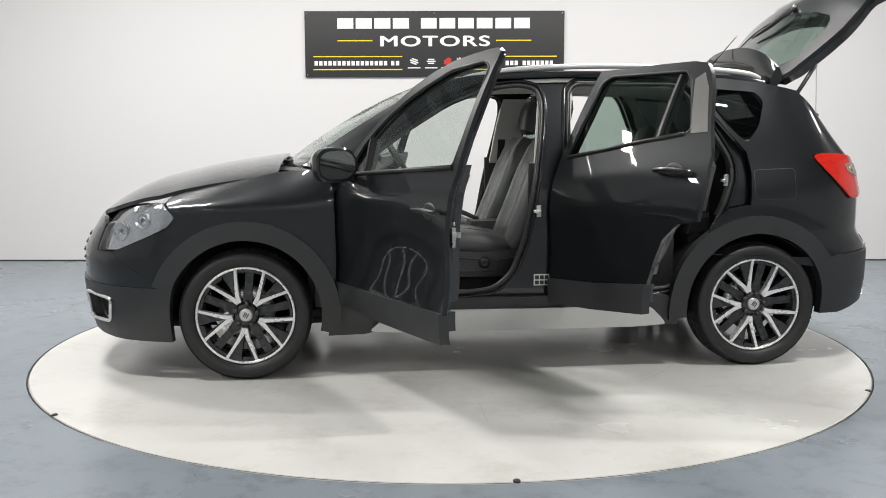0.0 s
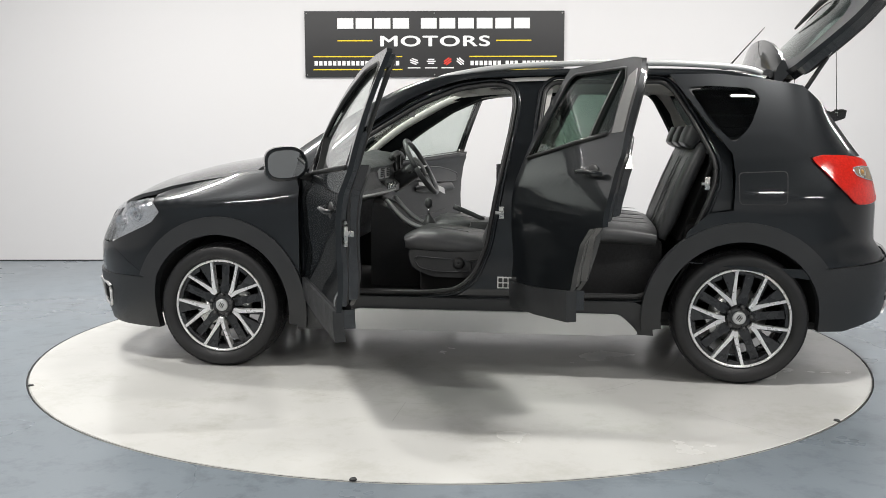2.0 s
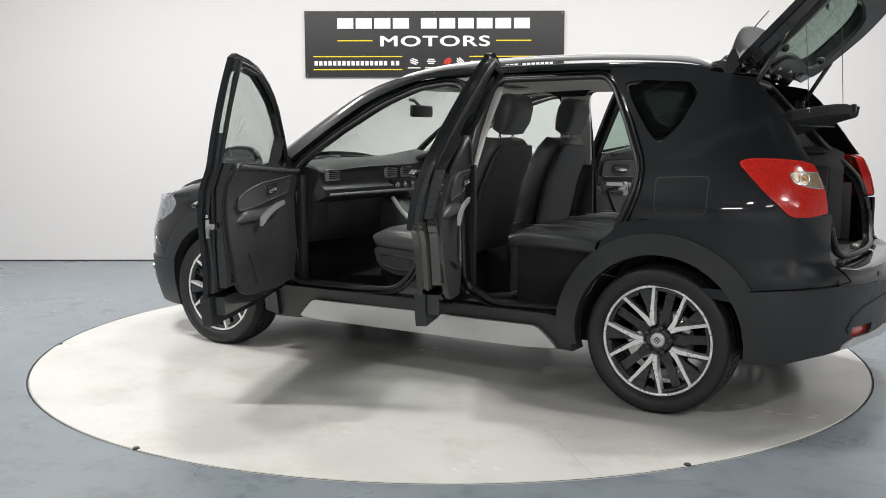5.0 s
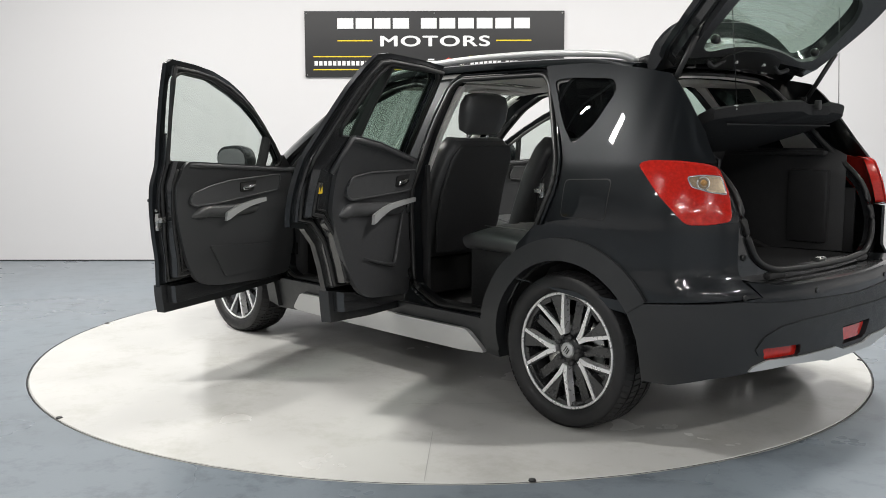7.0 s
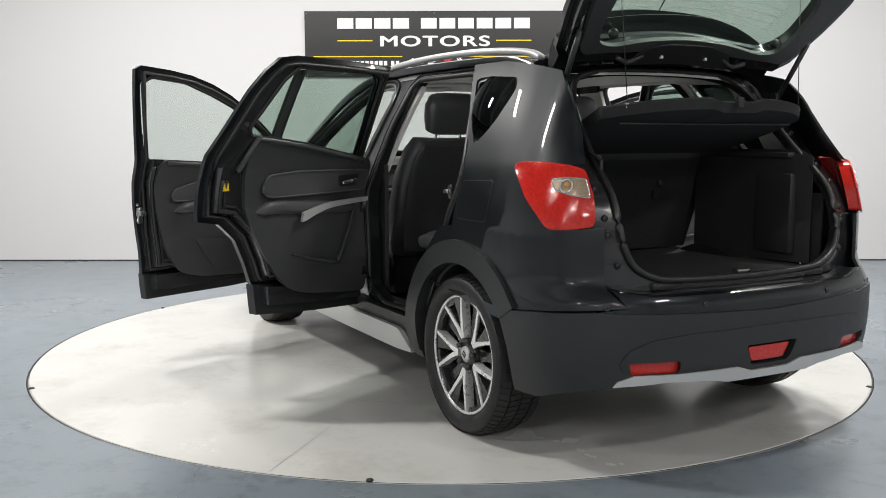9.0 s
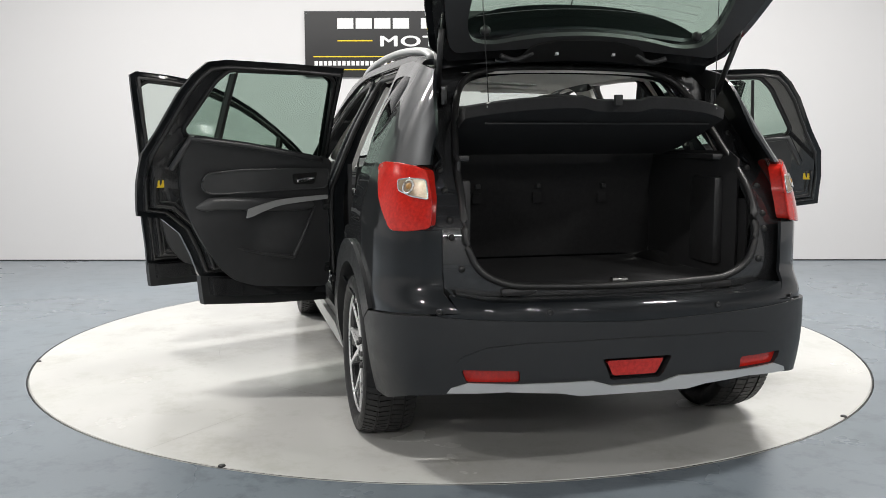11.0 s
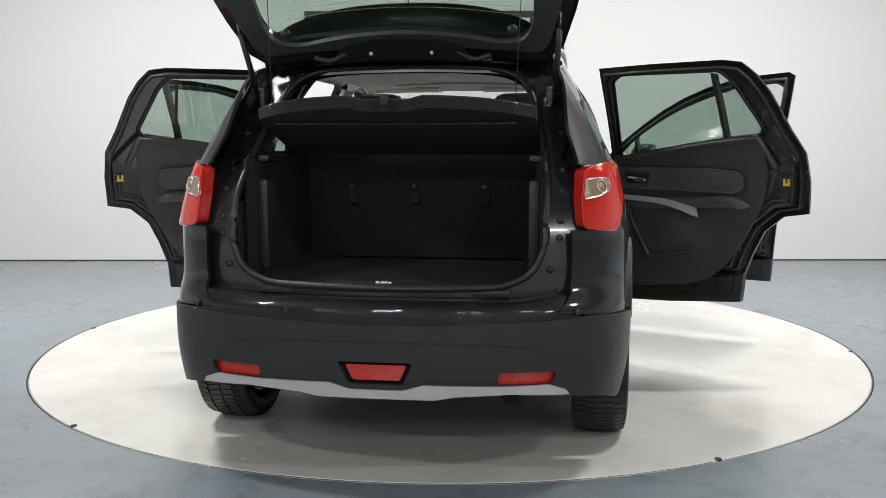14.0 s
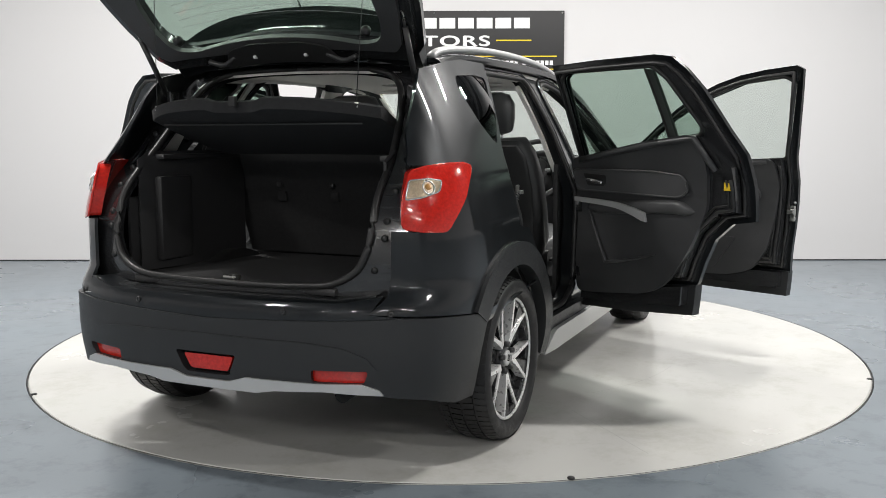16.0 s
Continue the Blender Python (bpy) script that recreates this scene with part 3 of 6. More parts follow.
# ---------------------------------------------------------------- wheels
def build_wheel():
    """A wheel about the y axis; its face looks to +y."""
    root = new("wheel")
    rows = []
    prof = [(0.236, 0.060), (0.246, 0.090), (0.262, 0.103), (0.282, 0.107), (0.300, 0.103), (0.311, 0.094), (0.316, 0.080),
            (0.318, 0.03), (0.318, -0.03), (0.316, -0.08), (0.305, -0.098), (0.280, -0.107), (0.246, -0.09), (0.236, -0.06)]
    part("tyre", spin(prof, 72), RUBBER, root, "black road tyre with a worn tread")
    # tread: bars round the crown
    bm = bmesh.new()
    for k in range(72):
        a = 2 * math.pi * k / 72
        for y0, y1, tw in ((-0.098, -0.056, 0.10), (-0.047, -0.005, -0.05), (0.005, 0.047, 0.05), (0.056, 0.099, -0.10)):
            q = []
            for y, sh in ((y0, 0), (y1, tw)):
                fall = 0.0 if abs(y) < 0.06 else (abs(y) - 0.06) * 0.30
                for da in (0.006, 0.079):
                    for r in (0.312, 0.3225 - fall):
                        t = a + da + sh * 0.25
                        q.append(bm.verts.new((r * math.cos(t), y, r * math.sin(t))))
            for f in ((1, 3, 7, 5), (0, 1, 5, 4), (2, 6, 7, 3), (0, 2, 3, 1), (4, 5, 7, 6)):
                bm.faces.new([q[i] for i in f])
    part("tread", bm, RUBBER, root, smooth=False)
    part("rim", spin([(0.200, 0.02), (0.222, 0.062), (0.230, 0.082), (0.241, 0.086), (0.243, 0.078), (0.238, 0.055), (0.224, 0.0), (0.225, -0.08), (0.205, -0.08),
                      (0.203, -0.01)], 64), WHEEL_BLACK, root, "dark painted rim barrel")
    part("rim_edge", spin([(0.229, 0.0815), (0.231, 0.0875), (0.240, 0.0885), (0.2425, 0.082)], 64), ALLOY, root, "machined bright rim edge")

    def slab(poly, y0, y1, dish=0.0, bm=None):
        """A flat polygon in the wheel's face as a bevelled plate; dish: sinks towards the hub."""
        bm = bm or bmesh.new()
        k = len(poly)

        def lay(p, y, shrink):
            c = sum((Vector(q) for q in poly), Vector((0, 0))) / k
            w = c + (Vector(p) - c) * shrink
            return (w.x, y - dish * (1 - min(1, w.length / 0.23)) ** 1.0, w.y)
        f = [bm.verts.new(lay(p, y1, 0.98)) for p in poly]
        g = [bm.verts.new(lay(p, y1 - 0.0015, 1)) for p in poly]
        h = [bm.verts.new(lay(p, y0, 1)) for p in poly]
        bm.faces.new(f)
        for a, b in ((f, g), (g, h)):
            for i in range(k):
                j = (i + 1) % k
                bm.faces.new((a[i], a[j], b[j], b[i]))
        return sharpen(bm, 25)

    def polar(r, deg):
        return (r * math.cos(radians(deg)), r * math.sin(radians(deg)))
    for k in range(5):
        base = 90 + 72 * k
        # a pair of slim machined arms that fork from the hub, with a dark slotted plate between them
        for s in (-1, 1):
            edge_out = [(0.066, 11), (0.080, 12.0), (0.095, 12.4), (0.112, 13.6), (0.140, 15.9), (0.175, 17.9), (0.205, 19.2), (0.232, 20.4)]
            edge_in = [(0.232, 16.8), (0.205, 15.2), (0.175, 13.0), (0.150, 10.2), (0.130, 7.2), (0.108, 2.6), (0.096, 0.15)]
            arm = [polar(0.066, base + s * 0.15)] + [polar(r, base + s * t) for r, t in edge_out + edge_in]
            part("spoke", slab(arm if s > 0 else arm[::-1], 0.045, 0.083, 0.018), ALLOY, root, "machined bright spoke", smooth=False)
        for pts in ([(0.100, 0.5), (0.130, 7.2), (0.150, 10.2), (0.175, 13.0), (0.231, 16.6), (0.231, 0.5), (0.15, 1.5), (0.135, 0.5)],
                    [(0.231, 0.4), (0.231, -16.5), (0.214, -15.7), (0.208, -1.5)],
                    [(0.100, 0.4), (0.150, -7.5), (0.208, -12.5), (0.214, -15.6), (0.175, -13.0), (0.150, -10.2), (0.130, -7.2), (0.108, -2.6)]):
            part("spoke_plate", slab([polar(r, base + t) for r, t in pts], 0.045, 0.0785, 0.020), WHEEL_BLACK, root, "dark painted plate in the fork of the spoke", smooth=False)
        out = base + 36
        gap = [polar(0.214, out - 15), polar(0.232, out - 16), polar(0.232, out + 16), polar(0.214, out + 15), polar(0.216, out)]
        part("spoke_plate", slab(gap, 0.045, 0.074, 0.022), WHEEL_BLACK, root, smooth=False)
        web = [polar(0.06, out - 19), polar(0.085, out - 17), polar(0.12, out - 9), polar(0.216, out - 5.5), polar(0.216, out + 5.5), polar(0.12, out + 9), polar(0.085, out + 17), polar(0.06, out + 19)]
        part("spoke_plate", slab(web, 0.02, 0.052, 0.010), WHEEL_BLACK, root, smooth=False)
        bm = bmesh.new()
        bmesh.ops.create_cone(bm, cap_ends=True, segments=6, radius1=0.0115, radius2=0.0105, depth=0.022)
        bmesh.ops.rotate(bm, verts=bm.verts, matrix=Matrix.Rotation(radians(-90), 3, "X"))
        c = polar(0.055, base + 36)
        bmesh.ops.translate(bm, verts=bm.verts, vec=(c[0], 0.071, c[1]))
        part("wheel_nut", sharpen(bm, 30), TRIM, root, "black wheel nut")
    part("hub", spin([(0.001, 0.02), (0.001, 0.066), (0.036, 0.066), (0.050, 0.064), (0.059, 0.055), (0.063, 0.02)], 30), WHEEL_BLACK, root)
    part("hub_cap", spin([(0.0005, 0.06), (0.0005, 0.0785), (0.025, 0.0775), (0.0315, 0.0740), (0.0325, 0.06)], 30), SILVER, root, "silver hub cap")
    bm = bmesh.new()
    for dz in (-0.009, 0, 0.009):
        box(bm, -0.013, 0.013, 0.0775, 0.0795, dz - 0.0018, dz + 0.0018)
    bmesh.ops.rotate(bm, verts=bm.verts, matrix=Matrix.Rotation(radians(30), 3, "Y"))
    part("badge_mark", bm, DARK, root)
    part("brake_disc", spin([(0.04, -0.005), (0.04, 0.005), (0.14, 0.005), (0.14, -0.005)], 40), STEEL, root, "grey steel brake disc")
    part("brake_caliper", block(0.07, 0.15, -0.04, 0.03, -0.06, 0.06, 0.012), STEEL, root)
    return root


def wheels():
    first = build_wheel()
    first.parent = CAR
    spots = [(1.3, 1, 30), (-1.3, 1, 23), (1.3, -1, 23), (-1.3, -1, 40)]
    for i, (x, side, turn) in enumerate(spots):
        m = pose(x, side * 0.755, HUB_Z, 0, turn, 0 if side > 0 else 180)
        w = first if i == 0 else copy_thing(first, m)
        w.matrix_basis = m
        w.parent = CAR
    # axles and drums behind the wheels
    for x in (1.3, -1.3):
        part("axle_beam", tube([(x, -0.7, HUB_Z), (x, 0.7, HUB_Z)], 0.035, 10), DARK, CAR)


wheels()


# ---------------------------------------------------------------- outer panels
ARCH = 0.385   # radius of the cut in the metal


def side_panels(side):
    def put(name, bm, mat, label=""):
        return part(name, bm, mat, CAR, label, side)
    # front wing
    wing = ([(0.868, 0.46)] + [(0.868, 0.70), (0.866, 0.93), (0.89, 1.0), (0.98, 1.024), (1.14, 1.014), (1.3, 0.978), (1.45, 0.951), (1.57, 0.927),
            (1.68, 0.885), (1.64, 0.83), (1.622, 0.80), (1.67, 0.744), (1.79, 0.694), (1.94, 0.632), (1.97, 0.625), (1.97, 0.46), (1.68, 0.46)]
            + arc(1.3, ARCH, 20, 160)[1:])
    put("front_wing", panel(sz(wing), on(0), 0.012, 0.032), PAINT, "glossy black front wing")
    # rear quarter with the side of the tail
    quarter = ([(-1.0, 0.60), (-1.045, 0.735), (-1.14, 0.822), (-1.252, 0.838), (-1.262, 1.0), (-1.25, 1.105), (-1.165, 1.215), (-1.03, 1.40), (-0.965, 1.492),
                (-1.2, 1.492), (-1.40, 1.468)])
    q = sz(quarter) + [(at_x(-1.62), 1.43), (at_x(-1.78), 1.29), (at_x(-1.88), 1.20), (at_x(-1.93), 1.09)]
    q += [(at_x(-1.86), 1.088), (at_x(-1.66), 1.097), (at_x(-1.605), 1.085), (at_x(-1.71), 0.98), (at_x(-1.815), 0.872), (at_x(-1.90), 0.866), (at_x(-1.985), 0.872)]
    q += [(at_x(-1.985), 0.72), (at_x(-1.99), 0.66), (at_x(-2.02), 0.60), (at_x(-1.9), 0.588), (at_x(-1.75), 0.574), (at_x(-1.665), 0.564), (at_x(-1.62), 0.56)]
    q += sz(arc(-1.3, ARCH, 38, 150)[1:])
    qwin = rounded(sz([(-1.045, 1.425), (-1.15, 1.432), (-1.36, 1.418), (-1.395, 1.37), (-1.34, 1.235), (-1.262, 1.150), (-1.215, 1.195)]), 0.03)
    put("rear_quarter_panel", panel(q, on(0), 0.012, 0.032, [qwin]), PAINT, "glossy black rear quarter panel")
    mid = at_x(-1.23)

    def bowed(u, v, w):
        return skin(u, v, w - 0.010 + 0.024 * (1 - ((u - mid) / 0.18) ** 2 - ((v - 1.31) / 0.15) ** 2))
    put("quarter_window", panel(qwin, bowed, 0.004, 0.025), PRIVACY, "dark tinted quarter window")
    band = rounded(sz([(-1.06, 1.412), (-1.15, 1.416), (-1.345, 1.403), (-1.372, 1.365), (-1.325, 1.245), (-1.262, 1.172), (-1.23, 1.20)]), 0.03)
    put("window_band", panel(qwin, on(-0.0085), 0.002, 0.06, [band]), SEAL)
    flap = rounded(sz([(-1.277, 1.012), (-1.496, 1.020), (-1.492, 0.868), (-1.281, 0.868)]), 0.022)
    if side > 0:
        put("fuel_flap", panel(flap, on(0.0025), 0.006, 0.05), PAINT, "flush black fuel flap")
        big = rounded(sz([(-1.273, 1.016), (-1.500, 1.024), (-1.496, 0.864), (-1.277, 0.864)]), 0.024)
        put("flap_gap", panel(big, on(0.0012), 0.002, 0.05, [flap]), SEAL)
    # cladding round the wheel arches
    for name, cx, a0, a1 in (("front_arch_cladding", 1.3, 19, 193), ("rear_arch_cladding", -1.3, -9, 147)):
        outer = arc(cx, 0.464, a0, a1, 26)
        inner = arc(cx, 0.372, a1, a0, 26)
        put(name, panel(sz(outer + inner), on(0.016), 0.06, 0.04), CLAD, "matt dark grey wheel arch cladding")
        # wheel housing
        rows = [[(cx + 0.375 * math.cos(radians(a)), y, 0.318 + 0.375 * math.sin(radians(a))) for a in range(-5, 186, 10)] for y in (0.80, 0.45)]
        put("wheel_housing", loft(rows, thick=0.006), DARK)
        put("housing_back", panel(arc(cx, 0.372, -5, 185, 24), lambda u, v, w: Vector((u, 0.45 + w, v)), 0.006, 0.2), DARK)
    # sill with its silver blade
    sill = [(0.88, 0.34), (0.90, 0.20), (0.72, 0.205), (0.60, 0.235), (-0.70, 0.235), (-0.80, 0.22), (-0.90, 0.215), (-0.88, 0.36), (-0.80, 0.385), (0.80, 0.385)]
    put("sill_cladding", panel(sz(sill), on(-0.01), 0.12, 0.06), CLAD, "matt grey sill cladding")
    blade = rounded(sz([(0.70, 0.222), (0.585, 0.325), (-0.735, 0.325), (-0.80, 0.262), (-0.83, 0.225), (-0.66, 0.214), (0.56, 0.214)]), 0.03)
    put("sill_blade", panel(blade, on(0.012), 0.05, 0.06), SILVER, "silver painted sill blade")
    # headlamp
    lamp = rounded(sz([(2.035, 0.632), (2.03, 0.745), (1.955, 0.812), (1.81, 0.862), (1.70, 0.868), (1.632, 0.80), (1.672, 0.752), (1.79, 0.700), (1.94, 0.638)]), 0.02)
    head = put("headlamp", panel(lamp, on(0.004), 0.003, 0.04), CLEAR, "clear headlamp with chrome reflectors")
    inner = put("lamp_housing", panel(lamp, on(-0.03), 0.01, 0.04), LAMP_GREY)
    inner.parent = head
    for x, z, r in ((1.93, 0.725, 0.046), (1.80, 0.782, 0.040)):
        c = skin(at_x(x), z, -0.026)
        bm = spin([(0.001, -0.004), (r * 0.30, -0.003), (r * 0.34, 0.004), (r * 0.42, -0.002), (r * 0.85, 0.003), (r * 0.93, 0.009), (r, 0.008), (r * 1.03, 0.0)], 28)
        n = (skin(at_x(x), z, 0.1) - skin(at_x(x), z, 0)).normalized()
        bmesh.ops.transform(bm, verts=bm.verts, matrix=Matrix.Translation(c) @ Vector((0, 1, 0)).rotation_difference(n).to_matrix().to_4x4())
        part("reflector_bowl", bm, LAMP_GREY, head, side=side)
    # tail lamp
    tail = [(at_x(-1.612), 1.082), (at_x(-1.66), 1.094), (at_x(-1.78), 1.092), (at_x(-1.88), 1.082), (at_x(-1.93), 1.068), (at_x(-1.958), 0.98), (at_x(-1.962), 0.882),
            (at_x(-1.90), 0.870), (at_x(-1.825), 0.868), (at_x(-1.715), 0.975)]
    tail = rounded(tail, 0.02)
    lampo = put("tail_lamp", panel(tail, on(0.014), 0.05, 0.04), RED, "red tail lamp with a clear amber indicator window")
    win = rounded([(at_x(-1.815), 1.038), (at_x(-1.87), 1.045), (at_x(-1.938), 1.040), (at_x(-1.953), 0.975), (at_x(-1.90), 0.983), (at_x(-1.835), 1.002)], 0.012)
    part("indicator_window", panel(win, on(0.017), 0.004, 0.03), INDICATOR, lampo, "clear indicator window", side)
    c = skin(at_x(-1.875), 1.016, 0.010)
    bm = bmesh.new()
    bmesh.ops.create_uvsphere(bm, u_segments=16, v_segments=10, radius=0.013, matrix=Matrix.Translation(c))
    part("indicator_bulb", bm, AMBER, lampo, side=side)
    ring = [skin(at_x(-1.875) + 0.024 * math.cos(k * 0.3142), 1.016 + 0.022 * math.sin(k * 0.3142), 0.0175) for k in range(21)]
    part("indicator_ring", tube(ring, 0.003, 6), STEEL, lampo, "bright indicator reflector ring", side)
    edge = [skin(p[0], p[1], 0.010) for p in tail]
    part("lens_rim", tube(edge + [edge[0]], 0.005, 6), RED, lampo, "rounded rim of the red lens", side)
    rim = [skin(p[0], p[1], 0.0165) for p in win]
    part("window_rim", tube(rim + [rim[0]], 0.0028, 6), LAMP_GREY, lampo, "pale rim of the indicator window", side)
    # door frame: pillars, roof rail and sill, set in from the doors
    ring = sz([(0.87, 0.36), (0.87, 1.0), (0.74, 1.115), (0.55, 1.25), (0.34, 1.385), (0.12, 1.468), (-0.15, 1.50), (-0.6, 1.505), (-0.93, 1.495), (-1.03, 1.40),
               (-1.165, 1.215), (-1.25, 1.105), (-1.262, 0.84), (-1.14, 0.82), (-1.05, 0.735), (-0.98, 0.55), (-0.93, 0.36)])
    front_hole = rounded(sz([(0.78, 0.43), (0.79, 0.95), (0.70, 1.07), (0.50, 1.215), (0.28, 1.350), (0.08, 1.430), (-0.10, 1.452), (-0.19, 1.43), (-0.205, 1.35), (-0.185, 1.2), (-0.13, 0.92), (-0.08, 0.65),
                             (-0.02, 0.50), (0.07, 0.425), (0.25, 0.405), (0.70, 0.40)]), 0.05)
    rear_hole = rounded(sz([(-0.33, 0.48), (-0.315, 0.9), (-0.335, 1.25), (-0.355, 1.42), (-0.40, 1.458), (-0.935, 1.458), (-0.99, 1.41), (-1.085, 1.245), (-1.172, 1.07), (-1.175, 0.98), (-1.13, 0.85), (-1.04, 0.65), (-0.94, 0.48),
                            (-0.84, 0.41), (-0.5, 0.40)]), 0.05)
    put("door_frame", panel(ring, on(-0.045), 0.06, 0.06, [front_hole, rear_hole]), PAINT, "glossy black door apertures and pillars")
    for hole in (front_hole, rear_hole):
        pts = [skin(p[0], p[1], -0.045) for p in hole]
        put("door_seal", tube(pts + [pts[0]], 0.012, 8), SEAL, "black rubber door seal")
        pts = [skin(p[0], p[1], -0.042) for p in inset(hole, -0.024)]
        put("painted_flange", tube(pts + [pts[0]], 0.009, 8), PAINT, "glossy black pressed flange")
    # roof rail
    rail = [(0.20, 0.565, 1.468), (0.12, 0.57, 1.492), (-0.1, 0.575, 1.524), (-0.4, 0.578, 1.540), (-0.7, 0.578, 1.543), (-1.0, 0.574, 1.536), (-1.25, 0.564, 1.519), (-1.36, 0.556, 1.502), (-1.41, 0.55, 1.482)]
    put("roof_rail", tube([(x, y, z + 0.008) for x, y, z in rail], 0.019, 10, 4, 0.8), SILVER, "satin silver roof rail")
    # upper A pillar and roof side
    edge = catmull([(1.02, 0.70, 1.045), (0.86, 0.665, 1.160), (0.66, 0.63, 1.287), (0.44, 0.60, 1.410), (0.26, 0.575, 1.478), (0.05, 0.565, 1.505), (-0.3, 0.56, 1.522), (-0.8, 0.555, 1.522), (-1.2, 0.545, 1.508),
                    (-1.45, 0.525, 1.475)], 5)
    low = []
    lowline = catmull([(0.88, 0.985), (0.74, 1.09), (0.55, 1.235), (0.34, 1.372), (0.12, 1.458), (-0.05, 1.485), (-0.3, 1.492), (-0.8, 1.492), (-1.2, 1.486), (-1.42, 1.46)], 5)
    low = [skin(p.x, p.y, -0.004) for p in lowline]
    mid = [(a + b) / 2 + Vector((0, 0.018, 0.012)) for a, b in zip(edge, low)]
    q1 = [(a * 0.75 + b * 0.25) + Vector((0, 0.012, 0.010)) for a, b in zip(edge, low)]
    q3 = [(a * 0.25 + b * 0.75) + Vector((0, 0.012, 0.008)) for a, b in zip(edge, low)]
    put("roof_side", loft([edge, q1, mid, q3, low], thick=0.02), PAINT, "glossy black windscreen pillar and roof side")


for side in (1, -1):
    side_panels(side)


# ---------------------------------------------------------------- middle panels
def middle():
    def put(name, bm, mat, label=""):
        return part(name, bm, mat, CAR, label)

    # bonnet
    def bonnet_face(x, y, w):
        zc = float(np.mean(np.interp(np.linspace(x - 0.09, x + 0.09, 9), [1.0, 1.18, 1.51, 1.84, 2.06, 2.13, 2.18, 2.22, 2.30], [1.105, 1.092, 1.040, 0.960, 0.842, 0.776, 0.715, 0.65, 0.53])))
        return Vector((x, y, zc - (0.165 + 0.20 * max(0, x - 1.60)) * y * y - 0.02 * y ** 4 + w))
    half = [(1.14, 0.725), (1.3, 0.728), (1.57, 0.715), (1.72, 0.675), (1.86, 0.585), (1.99, 0.46), (2.075, 0.29), (2.115, 0.1)]
    out = [(1.12, 0.0), (1.125, 0.4)] + half + [(x, -y) for x, y in half[::-1]] + [(1.125, -0.4)]
    put("bonnet", panel(out, bonnet_face, 0.02, 0.05), PAINT, "glossy black bonnet")

    # windscreen
    def screen(u, v, w):
        xb, xt = 1.16 - 0.30 * u * u, 0.31 - 0.14 * u * u
        y = u * (0.725 * (1 - v) + 0.58 * v)
        x = xb + (xt - xb) * v
        z = 1.03 + (1.505 - 0.03 * u * u - 1.03) * v + 0.048 * math.sin(math.pi * v)
        return Vector((x + w * 0.5, y, z + w * 0.85))
    out = [(-1, 0), (0, 0), (1, 0), (1, 1), (0, 1), (-1, 1)]
    put("windscreen", panel(out, screen, 0.005, 0.12), GLASS, "green tinted windscreen")
    for s in (-1, 1):
        pts = [screen(s * 0.05 + t * 0.42 * 1, -0.01 + 0.03 * t, 0.02) if s > 0 else screen(-0.85 + t * 0.7, 0.0 + 0.03 * t, 0.02) for t in (0, 0.5, 1)]
        put("wiper", tube(pts, 0.009, 6), TRIM, "black windscreen wiper")
    cowl = [[(1.16 - 0.30 * u * u + dx, u * 0.735, z) for u in np.linspace(-1, 1, 15)] for dx, z in ((-0.03, 1.025), (0.05, 1.03), (0.09, 1.015))]
    put("cowl_panel", loft(cowl, thick=0.01), TRIM)

    # roof skin with the lining below
    def roof_face(x, y, w):
        zc = float(np.interp(x, [-1.5, -1.2, -0.8, -0.3, 0.05, 0.33], [1.487, 1.520, 1.534, 1.534, 1.523, 1.498]))
        return Vector((x, y, zc - 0.085 * y * y + w))
    out = [(0.31, 0.0), (0.27, 0.40), (0.20, 0.567), (-0.3, 0.567), (-0.9, 0.562), (-1.2, 0.55), (-1.44, 0.53), (-1.49, 0.3), (-1.50, 0)]
    out = out + [(x, -y) for x, y in out[1:-1][::-1]]
    put("roof", panel(out, roof_face, 0.015, 0.09), PAINT, "glossy black roof")
    sun = rounded([(0.0, 0.34), (-0.13, 0.34), (-0.13, -0.34), (0.0, -0.34)], 0.03)
    put("headlining", panel([(x * 0.985 - 0.01, y * 0.99) for x, y in out], lambda x, y, w: roof_face(x, y, w - 0.045), 0.01, 0.1, [sun]), HEADLINER, "pale grey cloth headlining")
    put("sunroof_gap", panel(sun, lambda x, y, w: roof_face(x, y, w - 0.035), 0.006, 0.12), SEAL, "dark gap of the sunroof")

    # front bumper and grille
    a, b = at_x(1.66), 2 * S_FRONT - at_x(1.66)
    m = S_FRONT
    low = [(at_x(1.642), 0.457), (at_x(1.655), 0.41), (at_x(1.663), 0.34), (at_x(1.664), 0.185), (a + 0.3, 0.19), (m - 0.35, 0.21), (m + 0.35, 0.21), (b - 0.3, 0.19), (2 * m - at_x(1.664), 0.185), (2 * m - at_x(1.663), 0.34), (2 * m - at_x(1.655), 0.41), (2 * m - at_x(1.642), 0.457), (m + 0.3, 0.47), (m - 0.3, 0.47)]
    bay = [rounded([(m + k * 0.80, 0.40), (m + k * 0.52, 0.41), (m + k * 0.52, 0.27), (m + k * 0.76, 0.28)], 0.03) for k in (-1, 1)]
    put("front_bumper_lower", panel(low, on(0.012), 0.05, 0.06, bay), CLAD, "matt grey lower front bumper")
    for ring in bay:
        pts = [skin(p[0], p[1], 0.016) for p in ring]
        put("fog_lamp_surround", tube(pts + [pts[0]], 0.009, 8), SILVER, "silver fog lamp surround")
        put("fog_lamp_recess", panel(ring, on(-0.05), 0.01, 0.06), DARK)
